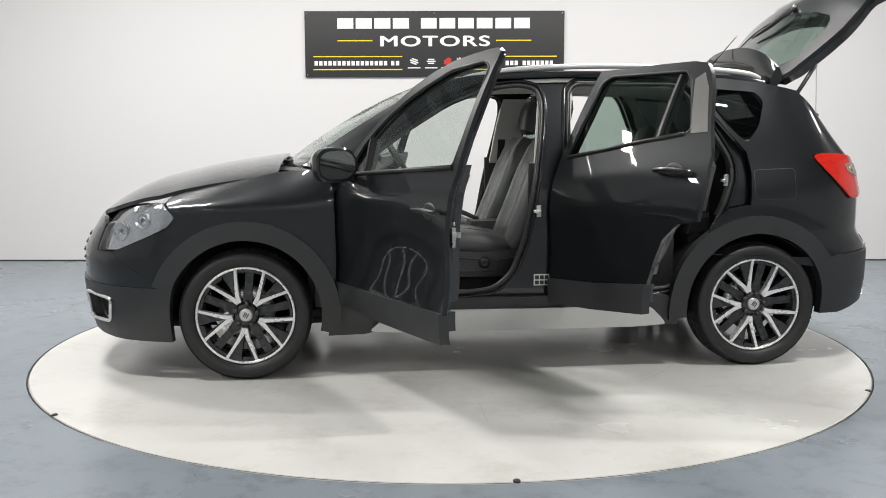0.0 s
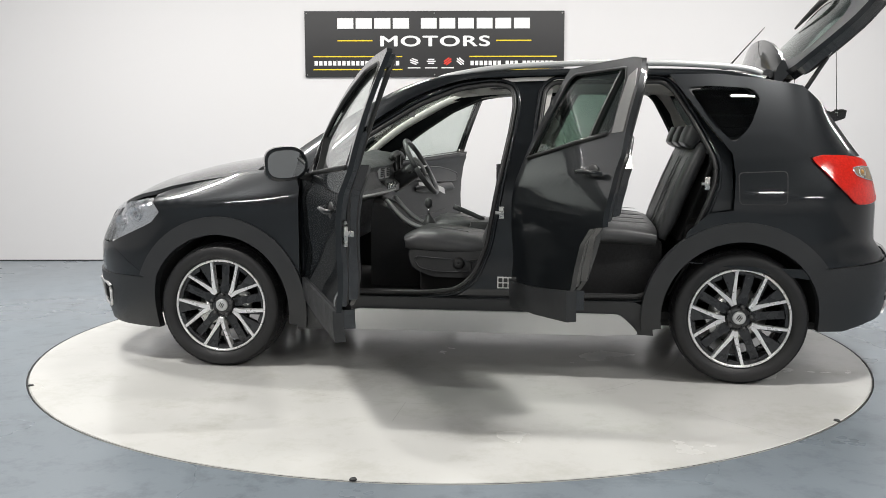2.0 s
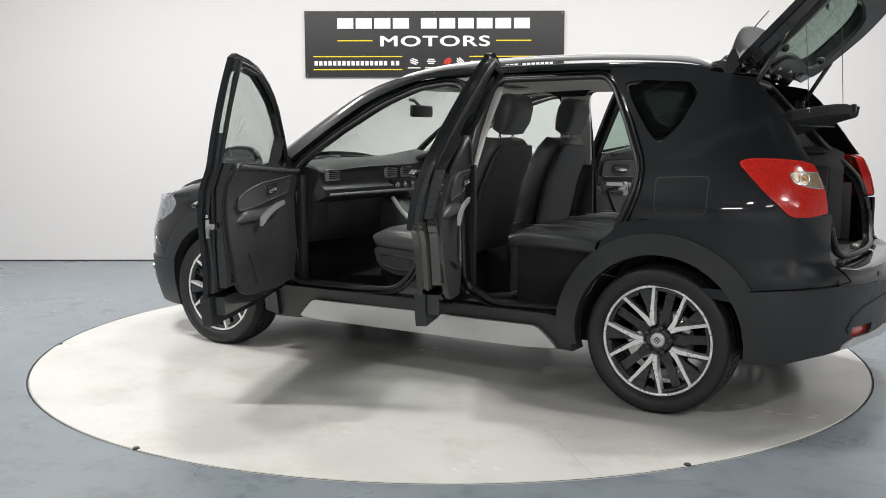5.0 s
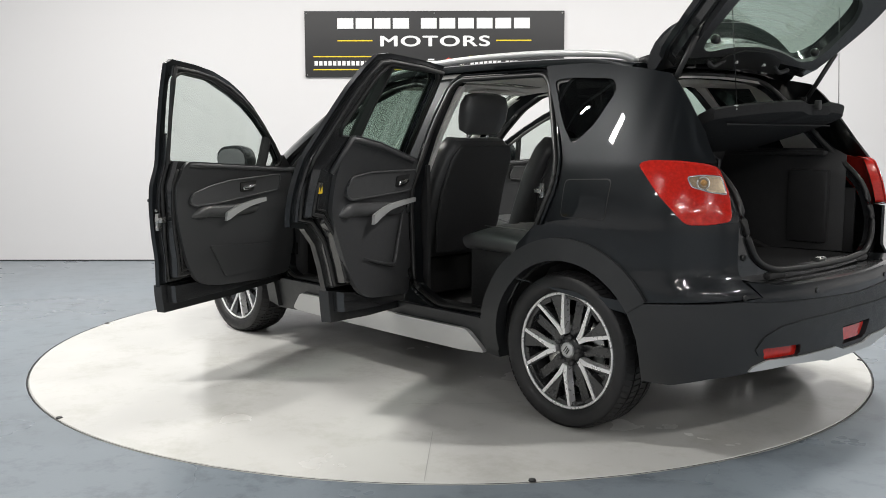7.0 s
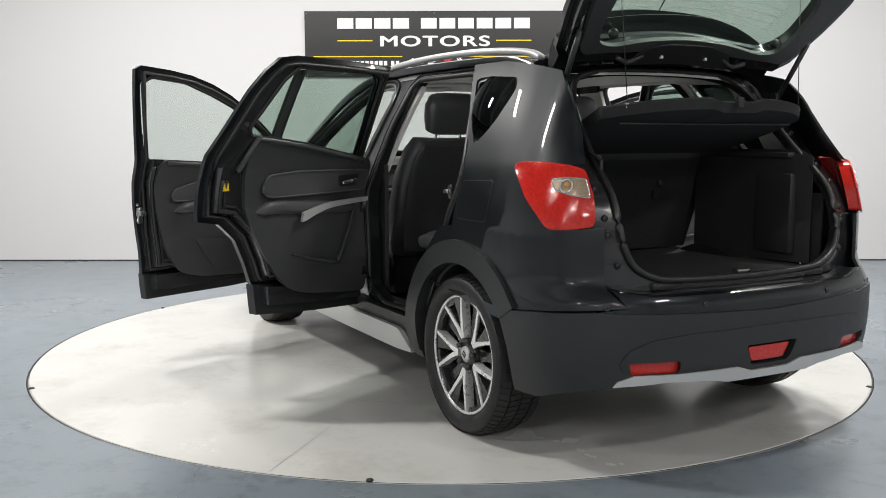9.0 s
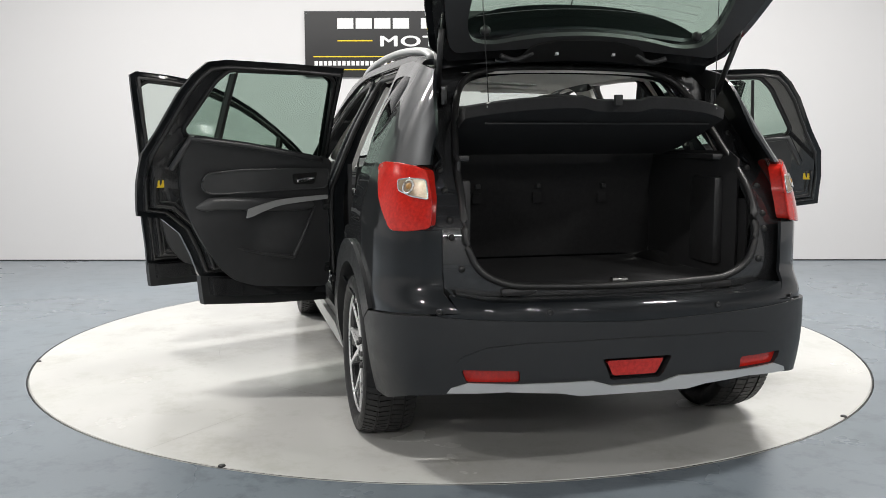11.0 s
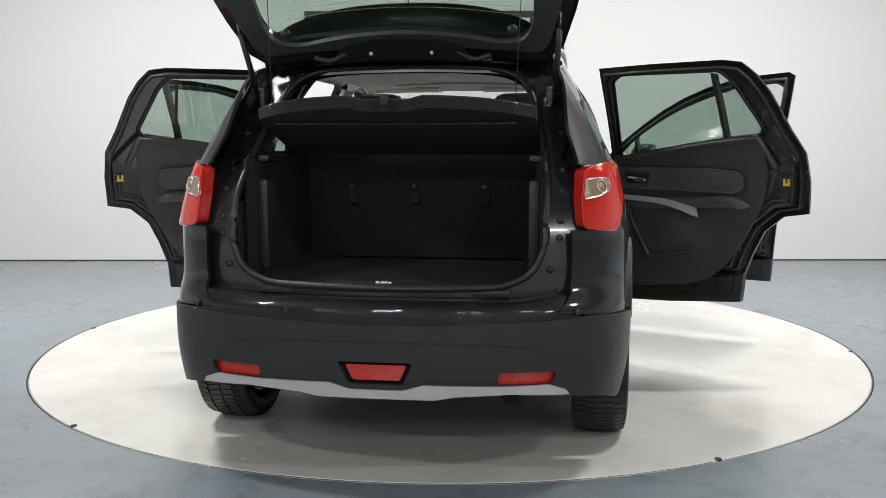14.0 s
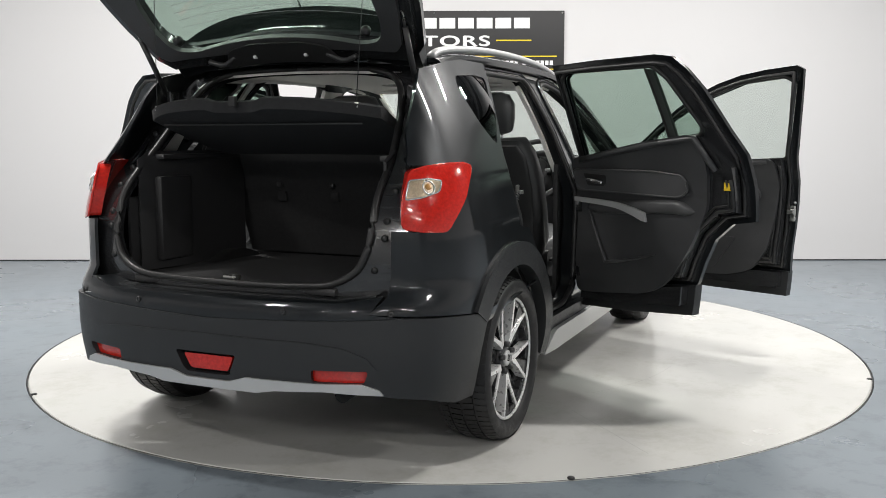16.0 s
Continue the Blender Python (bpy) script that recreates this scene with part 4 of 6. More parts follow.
    up = [(at_x(1.70), 0.46), (at_x(1.95), 0.455), (m, 0.475), (2 * m - at_x(1.95), 0.455), (2 * m - at_x(1.70), 0.46), (2 * m - at_x(1.95), 0.625), (2 * m - at_x(2.042), 0.63), (2 * m - at_x(2.045), 0.755), (2 * m - at_x(2.1), 0.785), (m, 0.79),
          (at_x(2.1), 0.785), (at_x(2.045), 0.755), (at_x(2.042), 0.63), (at_x(1.95), 0.625)]
    grille = rounded([(m - 0.36, 0.70), (m + 0.36, 0.70), (m + 0.32, 0.53), (m - 0.32, 0.53)], 0.04)
    put("front_bumper", panel(up, on(0.002), 0.02, 0.06, [grille]), PAINT, "glossy black front bumper")
    put("grille_back", panel(grille, on(-0.04), 0.01, 0.08), DARK)
    for z in (0.56, 0.60, 0.64, 0.68):
        put("grille_bar", tube([skin(m - 0.34 + 0.68 * t / 12, z, 0.0) for t in range(13)], 0.009, 6), CLAD, "dark grille bar")

    # rear bumper
    m = S_REAR
    a, b = at_x(-1.665), 2 * S_REAR - at_x(-1.665)

    def sym(pts):
        return [(m + u, z) for u, z in pts] + [(m - u, z) for u, z in pts[::-1]]
    w = a - m
    low = sym([(0.0, 0.345), (0.20, 0.345), (0.45, 0.335), (0.62, 0.325), (0.80, 0.30), (w - 0.12, 0.262), (at_x(-1.664) - m, 0.262), (at_x(-1.662) - m, 0.35), (at_x(-1.653) - m, 0.42), (at_x(-1.632) - m, 0.48), (at_x(-1.602) - m, 0.535), (at_x(-1.583) - m, 0.555), (w - 0.06, 0.566), (w - 0.10, 0.570), (w - 0.35, 0.587), (0.55, 0.580), (0.0, 0.562)])
    lamp_l = [rounded([(m + k * 0.605, 0.412), (m + k * 0.41, 0.410), (m + k * 0.41, 0.366), (m + k * 0.59, 0.366)], 0.012) for k in (1, -1)]
    mid = rounded([(m - 0.128, 0.440), (m + 0.128, 0.440), (m + 0.092, 0.362), (m - 0.092, 0.362)], 0.012)
    bump = put("rear_bumper_lower", panel(low, on(0.013), 0.05, 0.05, lamp_l + [mid]), CLAD, "matt dark grey lower rear bumper")
    for ring in lamp_l:
        part("reflector", panel(ring, on(-0.002), 0.02, 0.04), RED, bump, "red reflector")
    part("fog_lamp", panel(rounded([(m - 0.106, 0.428), (m + 0.106, 0.428), (m + 0.080, 0.374), (m - 0.080, 0.374)], 0.01), on(0.002), 0.02, 0.04), RED, bump, "red rear fog lamp")
    part("lamp_recess", panel(mid, on(-0.022), 0.01, 0.05), DARK, bump)
    relief = sym([(0.0, 0.372), (0.14, 0.376), (0.50, 0.374), (0.62, 0.385), (0.635, 0.41), (0.60, 0.455), (0.52, 0.488), (0.38, 0.503), (0.0, 0.508)])
    part("bumper_relief", panel(relief, on(0.018), 0.02, 0.04, lamp_l + [mid]), CLAD, bump, "raised centre of the bumper")
    blade = sym([(0.0, 0.312), (0.20, 0.312), (0.27, 0.325), (0.45, 0.335), (0.55, 0.330), (0.655, 0.326), (0.64, 0.345), (0.58, 0.366), (0.42, 0.362), (0.16, 0.364), (0.09, 0.343), (0.0, 0.343)])
    part("skid_blade", panel(blade, on(0.022), 0.03, 0.04), SILVER, bump, "silver skid plate blade")
    up = sym([(0.0, 0.562), (0.55, 0.580), (w - 0.35, 0.587), (at_x(-2.02) - m, 0.600), (at_x(-2.0) - m, 0.655), (0.60, 0.648), (0.5, 0.635), (0.0, 0.632)])
    top = put("rear_bumper", panel(up, on(0.004), 0.03, 0.025), PAINT, "glossy black upper rear bumper")
    rows = []
    for u in np.linspace(-0.63, 0.63, 41):
        p = skin(m + u, float(np.interp(abs(u), [0.5, 0.63], [0.632, 0.648])), 0.002)
        rows.append([p, (p.x + 0.012, p.y * 0.99, p.z + 0.006), (p.x + 0.03, p.y * 0.98, p.z + 0.008), (p.x + 0.09, p.y * 0.96, p.z + 0.006)])
    part("bumper_ledge", loft(rows), PAINT, top)
    for u in (-0.68, -0.31, 0.31, 0.68):
        c = skin(m + u, 0.602, 0.004)
        n = (skin(m + u, 0.602, 0.1) - skin(m + u, 0.602, 0)).normalized()
        bm = spin([(0.0005, 0), (0.0005, 0.003), (0.010, 0.003), (0.0115, 0), ], 16)
        bmesh.ops.transform(bm, verts=bm.verts, matrix=Matrix.Translation(c) @ Vector((0, 1, 0)).rotation_difference(n).to_matrix().to_4x4())
        part("parking_sensor", bm, SEAL, top)
    # underbody
    put("underbody", block(-1.72, 1.9, -0.66, 0.66, 0.235, 0.28, 0.02), DARK)
    put("exhaust", tube([(-1.2, -0.42, 0.25), (-1.86, -0.44, 0.29), (-1.93, -0.44, 0.285)], 0.028, 10), DARK, "dark exhaust tail pipe")


middle()


# ---------------------------------------------------------------- doors
def strip(pts, w0, w1, off, thick, n=6):
    """A band on the skin along x, z points, its width from w0 to w1."""
    line = catmull([(*p, 0) for p in pts], n)
    up, dn = [], []
    for i, p in enumerate(line):
        t = (line[min(i + 1, len(line) - 1)] - line[max(i - 1, 0)]).normalized()
        w = w0 + (w1 - w0) * i / (len(line) - 1)
        up.append((p.x - t.y * w / 2, p.y + t.x * w / 2))
        dn.append((p.x + t.y * w / 2, p.y - t.x * w / 2))
    dn[0] = (dn[0][0] - 0.6 * w0, dn[0][1] - 0.1 * w0)
    return panel(up + dn[::-1], on(off), thick, 0.04)


DOORS = {
    "front_door": dict(
        hinge=(0.80, 0.80, 0.0), open=(66.0, 66.5),
        skin=[(0.835, 0.478), (0.858, 0.60), (0.862, 0.80), (0.858, 0.94), (0.80, 1.025), (0.66, 1.150), (0.52, 1.252), (0.38, 1.342), (0.25, 1.408), (0.12, 1.458), (-0.02, 1.495),
              (-0.16, 1.515), (-0.330, 1.528), (-0.360, 1.510), (-0.305, 1.25), (-0.275, 1.08), (-0.27, 0.96), (-0.255, 0.70), (-0.238, 0.478)],
        clad=[(0.825, 0.375), (0.838, 0.476), (0.30, 0.482), (-0.236, 0.486), (-0.230, 0.356), (0.30, 0.356)],
        hole=[(-0.232, 1.070), (0.68, 1.012), (0.705, 1.055), (0.60, 1.155), (0.52, 1.215), (0.42, 1.278), (0.29, 1.345), (0.16, 1.395), (-0.04, 1.458), (-0.270, 1.478), (-0.318, 1.450)],
        split=[(0.552, 1.012), (0.560, 1.185)],
        card=[(-0.19, 1.074), (-0.21, 0.95), (-0.19, 0.78), (-0.155, 0.60), (-0.07, 0.485), (0.06, 0.447), (0.45, 0.425), (0.74, 0.43), (0.78, 0.60), (0.78, 0.95), (0.71, 1.02)],
        pull=[(0.135, 0.792), (0.22, 0.820), (0.33, 0.843), (0.47, 0.858)], grip=(0.335, 0.932),
        arm=[(-0.10, 0.815), (0.02, 0.835), (0.20, 0.826), (0.45, 0.83)],
        insert=[(-0.115, 0.875), (-0.10, 0.915), (0.02, 0.945), (0.18, 0.968), (0.62, 0.985), (0.64, 0.90), (0.10, 0.858), (-0.08, 0.855)],
        pocket=[(0.02, 0.655), (0.30, 0.63), (0.55, 0.615), (0.60, 0.48), (0.15, 0.48)], lock=(-0.262, 0.80), handle=(-0.13, 0.889), glass="GLASS"),
    "rear_door": dict(
        hinge=(-0.25, 0.80, 0.0), open=(65.0, 60.5),
        skin=[(-0.285, 0.478), (-0.283, 0.9), (-0.295, 1.1), (-0.318, 1.42), (-0.328, 1.508), (-0.60, 1.516), (-0.94, 1.518), (-1.022, 1.506), (-1.075, 1.455), (-1.125, 1.378), (-1.195, 1.215), (-1.248, 1.112),
              (-1.258, 0.98), (-1.250, 0.836), (-1.14, 0.818), (-1.055, 0.745), (-1.005, 0.64), (-0.975, 0.555), (-0.962, 0.532)],
        clad=[(-0.287, 0.356), (-0.286, 0.480), (-0.62, 0.50), (-0.966, 0.540), (-0.955, 0.404), (-0.60, 0.372)],
        hole=[(-0.350, 1.088), (-0.60, 1.128), (-0.80, 1.163), (-1.058, 1.200), (-1.072, 1.222), (-0.97, 1.415), (-0.92, 1.462), (-0.43, 1.464), (-0.388, 1.44)],
        split=[(-0.905, 1.178), (-0.892, 1.462)],
        card=[(-0.315, 1.078), (-0.60, 1.128), (-0.80, 1.162), (-1.085, 1.196), (-1.105, 1.06), (-1.075, 0.88), (-0.985, 0.70), (-0.90, 0.575), (-0.83, 0.515), (-0.73, 0.478), (-0.432, 0.446), (-0.315, 0.44)],
        pull=[(-0.765, 0.832), (-0.69, 0.856), (-0.58, 0.878), (-0.345, 0.892)], grip=(-0.468, 0.985),
        arm=[(-1.02, 0.876), (-0.92, 0.892), (-0.78, 0.885), (-0.40, 0.862)],
        insert=[(-1.0, 0.955), (-0.985, 1.02), (-0.80, 1.035), (-0.57, 1.033), (-0.33, 1.03), (-0.33, 0.935), (-0.60, 0.93), (-0.95, 0.925)],
        pocket=[(-0.80, 0.60), (-0.62, 0.555), (-0.50, 0.545), (-0.36, 0.76), (-0.34, 0.52), (-0.60, 0.48)], lock=(-1.205, 0.99), handle=(-1.07, 1.041), glass="PRIVACY"),
}


def build_door(name, side):
    d = DOORS[name]
    hx = Vector(d["hinge"])

    def sub(nm, bm, mat, parent, label="", smooth=True):
        if name == "front_door":
            for v in bm.verts:
                v.co.y += 0.20 * max(0, v.co.z - 1.06)
        return part(nm, bm, mat, parent, label, side, smooth, hx)
    wide = 0.012 if name == "rear_door" else 0.0
    outline, hole, card = sz(d["skin"]), rounded(inset(sz(d["hole"]), -wide) if wide else sz(d["hole"]), 0.02), rounded(sz(d["card"]), 0.05)
    words = name.replace("_", " ")
    door = sub(name, panel(outline, on(0), 0.022, 0.032, [hole]), PAINT, CAR, "open glossy black " + words + " with tinted glass")
    turn = -d["open"][0] if side > 0 else d["open"][1]
    door.matrix_basis = pose(hx.x, hx.y * side, 0, 0, 0, turn)
    # inner shell with a hole for the window, and its stepped edge
    shell = inset(outline, 0.022)
    sub("inner_shell", panel(shell, on(-0.018), 0.027, 0.05, [rounded(inset(sz(d["hole"]), -0.012 - wide), 0.02)]), INNER_PAINT, door, "glossy black inner door shell")
    body = [p for p in inset(outline, 0.045)]
    belt = np.array(sorted((x, z) for x, z in d["card"] if z > 1.0))
    lowbody = [(u, min(z, float(np.interp(u, belt[:, 0], belt[:, 1])) + 0.004)) for u, z in body]
    seen, keep = set(), []
    for u, z in lowbody:
        key = (round(u, 3), round(z, 3))
        if key not in seen:
            seen.add(key)
            keep.append((u, z))
    low = [p for p in keep if p[1] < float(np.interp(p[0], belt[:, 0], belt[:, 1])) - 0.004]
    lo_x = sorted(low)
    top = [(x, float(np.interp(x, belt[:, 0], belt[:, 1]))) for x in np.linspace(lo_x[-1][0], lo_x[0][0], 8)]
    # order the lower points from the rear round the bottom to the front
    cx = sum(p[0] for p in low) / len(low)
    low.sort(key=lambda p: math.atan2(p[1] - 1.3, p[0] - cx))
    sub("inner_panel", panel(low + top, on(-0.043), 0.050, 0.05), INNER_PAINT, door, "glossy black pressed inner panel")
    sub("door_card", panel(card, on(-0.090), 0.022, 0.045), CARD, door, "black vinyl door card")
    sub("sill_cladding", panel(sz(d["clad"]), on(0.014), 0.045, 0.05), CLAD, door, "matt grey lower door cladding")
    foot = [(x, z + 0.03 if z > 0.46 else z + 0.012) for x, z in d["clad"]]
    sub("lower_shell", panel(inset(sz(foot), 0.034), on(-0.032), 0.052, 0.05), INNER_PAINT, door, "glossy black foot of the inner shell")
    # glass, in two panes with a bar between
    g = GLASS if d["glass"] == "GLASS" else PRIVACY
    x_s = d["split"][0][0]
    pane = inset(sz(d["hole"]), -0.010 - wide)
    sub("window_glass", panel(pane, on(-0.016), 0.004, 0.07), GLASS if name == "front_door" else REAR_GLASS, door, "tinted window glass")
    (xa, za), (xb, zb) = d["split"]
    sub("window_bar", panel(sz([(xa - 0.008, za), (xa + 0.008, za), (xb + 0.007, zb), (xb - 0.007, zb)]), on(0.0), 0.055, 0.06), SEAL, door, "black window divider bar")
    pts = [skin(p[0], p[1], -0.004) for p in hole]
    sub("window_seal", tube(pts + [pts[0]], 0.0075, 6), SEAL, door, "black rubber window seal")
    pts = [skin(p[0], p[1], -0.044) for p in hole]
    sub("inner_window_seal", tube(pts + [pts[0]], 0.010, 6), SEAL, door)
    pts = [skin(p[0], p[1], -0.047) for p in inset(outline, 0.034)]
    sub("door_seal", tube(pts + [pts[0]], 0.009, 6), SEAL, door, "black rubber door seal")
    # rubber loops that run round the lower half of the door, between its edge and the card
    for gap, r, deep in ((0.056, 0.008, 0.094), (0.078, 0.005, 0.095)):
        loop = [p for p in resample(inset(outline, gap), 0.03) if p.y < float(np.interp(p.x, belt[:, 0], belt[:, 1])) - 0.03]
        loop.sort(key=lambda p: math.atan2(p.y - 1.3, p.x - cx))
        sub("rim_seal", tube([skin(p.x, p.y, -deep) for p in loop], r, 6), SEAL, door, "black rubber loop round the door edge")
    for u in np.linspace(0.12, 0.88, 5):
        p = low[int(u * (len(low) - 1))]
        q = Vector(p).lerp(Vector((cx, 0.85)), 0.05)
        bm = bmesh.new()
        bmesh.ops.create_uvsphere(bm, u_segments=10, v_segments=6, radius=0.008, matrix=Matrix.Translation(skin(q.x, q.y, -0.093)))
        sub("panel_plug", bm, SEAL, door)
    # belt moulding outside
    sill = d["hole"][:2] if name == "front_door" else d["hole"][:4]
    sub("belt_moulding", tube([skin(at_x(x), z - 0.004, 0.004) for x, z in sill], 0.010, 6), SEAL, door, "black belt moulding")
    # card: raised insert, armrest, silver pull, handle, pocket
    # soft upper roll under the window
    sub("upper_roll", tube([skin(u, z, -0.108) for u, z in zip(np.linspace(lo_x[0][0] + 0.07, lo_x[-1][0] - 0.05, 12), [float(np.interp(v, belt[:, 0], belt[:, 1])) - 0.016 for v in np.linspace(lo_x[0][0] + 0.07, lo_x[-1][0] - 0.05, 12)])], 0.013, 8), CARD, door, "padded roll along the window line")
    sub("card_insert", panel(rounded(sz(d["insert"]), 0.03), on(-0.108), 0.016, 0.04), LEATHER, door, "soft padded insert")
    n_in = lambda x, z, o: skin(at_x(x), z, -o)
    ins = rounded(d["insert"], 0.03)
    sub("insert_piping", tube([n_in(p[0], p[1], 0.123) for p in ins] + [n_in(ins[0][0], ins[0][1], 0.123)], 0.005, 6), LEATHER, door)
    rows = []
    arm = catmull([(*p, 0) for p in d["arm"]], 6)
    for i, p in enumerate(arm):
        f = min(1, i / 4, (len(arm) - 1 - i) / 3 + 0.5)
        ring = []
        for a in range(12):
            t = 2 * math.pi * a / 12
            ring.append(n_in(p.x, p.y - 0.012 + 0.030 * f * math.sin(t) + 0.001, 0.108 + (0.026 * f) * (math.cos(t) + 0.3)))
        rows.append(ring)
    sub("armrest", loft(rows, True, cap=True), LEATHER, door, "padded armrest")
    sub("pull_trim", strip(d["pull"], 0.040, 0.020, -0.146, 0.014), SILVER, door, "satin silver door pull")
    gx, gz = d["grip"]
    sub("handle_recess", panel(rounded(sz([(gx - 0.068, gz + 0.024), (gx + 0.068, gz + 0.030), (gx + 0.060, gz - 0.028), (gx - 0.052, gz - 0.028)]), 0.012), on(-0.121), 0.008, 0.03), SEAL, door, "dark handle recess")
    sub("inner_handle", tube([n_in(gx - 0.045, gz - 0.010, 0.134), n_in(gx, gz - 0.004, 0.142), n_in(gx + 0.050, gz + 0.002, 0.134)], [0.010, 0.013, 0.009], 10, 4), CHROME, door, "chrome inner handle")
    (ax, az), (bx, bz) = d["pull"][0], d["pull"][-1]
    scoop = [(bx - 0.05, bz - 0.045), (bx - 0.10, bz - 0.15), (bx - 0.17, bz - 0.27), (bx - 0.20, bz - 0.285), (ax + 0.06, bz - 0.255), (ax - 0.05, bz - 0.225)]
    if name == "rear_door":
        sub("scoop_edge", tube([n_in(x, z, 0.121) for x, z in scoop], [0.004, 0.009, 0.011, 0.009, 0.006, 0.003], 8, 4), CARD, door, "moulded scoop edge")
    pk = rounded(sz(d["pocket"]), 0.03)
    if name == "front_door":
        sub("door_pocket", panel(pk, on(-0.105), 0.014, 0.05), CARD, door, "moulded map pocket")
    # lock and its yellow tag on the trailing edge
    lx, lz = d["lock"]
    c = skin(at_x(lx + 0.018), lz, -0.045)
    sub("door_lock", box(block(c.x - 0.020, c.x + 0.012, c.y - 0.030, c.y + 0.012, lz - 0.012, lz + 0.012, 0.003), c.x - 0.018, c.x + 0.008, c.y - 0.006, c.y + 0.010, lz - 0.05, lz + 0.03, 0.002), STEEL, door, "steel door lock")
    if name == "rear_door":
        film = [(-0.995, 1.435), (-1.035, 1.462), (-1.095, 1.392), (-1.185, 1.205), (-1.095, 1.198)]
        sub("pillar_film", panel(sz(film), on(0.003), 0.003, 0.03), FILM, door, "satin grey film on the window frame")
        sub("lock_tag", block(c.x - 0.012, c.x + 0.024, c.y - 0.050, c.y - 0.030, lz - 0.026, lz + 0.014, 0.003), YELLOW, door, "yellow lock tag")
    for dz in (-0.035, 0.045):
        bm = bmesh.new()
        bmesh.ops.create_uvsphere(bm, u_segments=10, v_segments=6, radius=0.008, matrix=Matrix.Translation((c.x - 0.016, c.y + 0.003, lz + dz)))
        sub("lock_screw", bm, STEEL, door)
    # outside handle with its bowl
    hx_, hz = d["handle"]
    hp = [skin(at_x(hx_ + u), hz + 0.004 * math.cos(u * 20), o) for u, o in ((-0.105, 0.012), (-0.085, 0.034), (0.0, 0.042), (0.075, 0.034), (0.095, 0.010))]
    sub("door_handle", tube(hp, [0.010, 0.013, 0.014, 0.013, 0.009], 10, 4, 0.85), PAINT, door, "glossy black grab handle")
    bm = bmesh.new()
    bmesh.ops.create_uvsphere(bm, u_segments=16, v_segments=10, radius=1, matrix=Matrix.Translation(skin(at_x(hx_), hz - 0.006, -0.004)) @ Matrix.Diagonal((0.055, 0.010, 0.040, 1)))
    sub("handle_bowl", bm, SEAL, door)
    # hinges and check strap at the leading edge
    fx = max(p[0] for p in d["skin"]) - 0.03
    for z in (0.55, 0.86):
        sub("door_hinge", block(fx - 0.03, fx + 0.03, 0.745, 0.785, z - 0.035, z + 0.035, 0.006), INNER_PAINT, door)
    if name == "front_door":
        mirror(door, sub)
    return door


def mirror(door, sub):
    """Outside mirror on the front door."""
    c = Vector((0.585, 0.965, 1.058))
    rows = []
    for t, ry, rz in ((-0.055, 0.092, 0.070), (-0.05, 0.101, 0.080), (-0.02, 0.105, 0.084), (0.03, 0.098, 0.077), (0.06, 0.074, 0.056), (0.078, 0.034, 0.026)):
        ring = []
        for a in range(24):
            ang = 2 * math.pi * a / 24
            cs, sn = math.cos(ang), math.sin(ang)
            ring.append((c.x + t, c.y + ry * abs(cs) ** 0.7 * (1 if cs > 0 else -1), c.z + rz * abs(sn) ** 0.8 * (1 if sn > 0 else -1) - 0.010 * cs))
        rows.append(ring)
    m = sub("door_mirror", loft(rows, True, cap=True), PAINT, door, "glossy black door mirror")
    bm = bmesh.new()
    ring = [bm.verts.new((c.x - 0.0562, c.y + 0.088 * abs(math.cos(t)) ** 0.7 * (1 if math.cos(t) > 0 else -1), c.z + 0.065 * abs(math.sin(t)) ** 0.8 * (1 if math.sin(t) > 0 else -1) - 0.008 * math.cos(t)))
            for t in np.linspace(0, 2 * math.pi, 24, endpoint=False)]
    top = [bm.verts.new(v.co + Vector((-0.003, 0, 0))) for v in ring]
    bm.faces.new(top)
    for i in range(24):
        bm.faces.new((ring[i], ring[(i + 1) % 24], top[(i + 1) % 24], top[i]))
    sub("mirror_glass", bm, MIRROR, door, "mirror glass", False)
    sub("mirror_foot", tube([(0.66, 0.80, 0.985), (0.63, 0.86, 0.995), (0.60, 0.92, 1.015)], [0.040, 0.030, 0.030], 10, 3, 0.6), SEAL, door)
    sub("mirror_repeater", tube([(c.x + 0.055, c.y + 0.085, c.z - 0.005), (c.x + 0.075, c.y + 0.05, c.z - 0.012), (c.x + 0.088, c.y, c.z - 0.02)], 0.009, 8, 3), AMBER, door)
    sub("mirror_corner", panel(sz([(0.70, 1.012), (0.815, 1.005), (0.79, 1.03), (0.71, 1.085)]), on(0.003), 0.06, 0.05), SEAL, door)


MIRROR = material("mirror_silver", (0.34, 0.35, 0.35), 0.02, 1.0, 5, 0.01)
REAR_GLASS = glass_material("rear_tinted_glass", (0.60, 0.68, 0.635))
for s in (1, -1):
    for nm in DOORS:
        build_door(nm, s)


# ---------------------------------------------------------------- tailgate
TG_X = [-1.465, -1.53, -1.60, -1.678, -1.76, -1.83, -1.895, -1.95, -1.985, -2.015, -2.025, -2.02]
TG_Z = [1.505, 1.435, 1.36, 1.275, 1.185, 1.115, 1.06, 1.01, 0.94, 0.84, 0.75, 0.66]


def tail_face(off):
    zz, xx = TG_Z[::-1], TG_X[::-1]

    def face(y, z, w):
        line = np.interp(z + np.linspace(-0.09, 0.09, 13), zz, xx)
        x = float(line[3:10].mean())
        s = float((line[6:].mean() - line[:7].mean()) / 0.09)
        k = math.hypot(1, s)
        o = off + w
        return Vector((x + 0.20 * y * y - o / k, y, z + o * s / k))
    return face


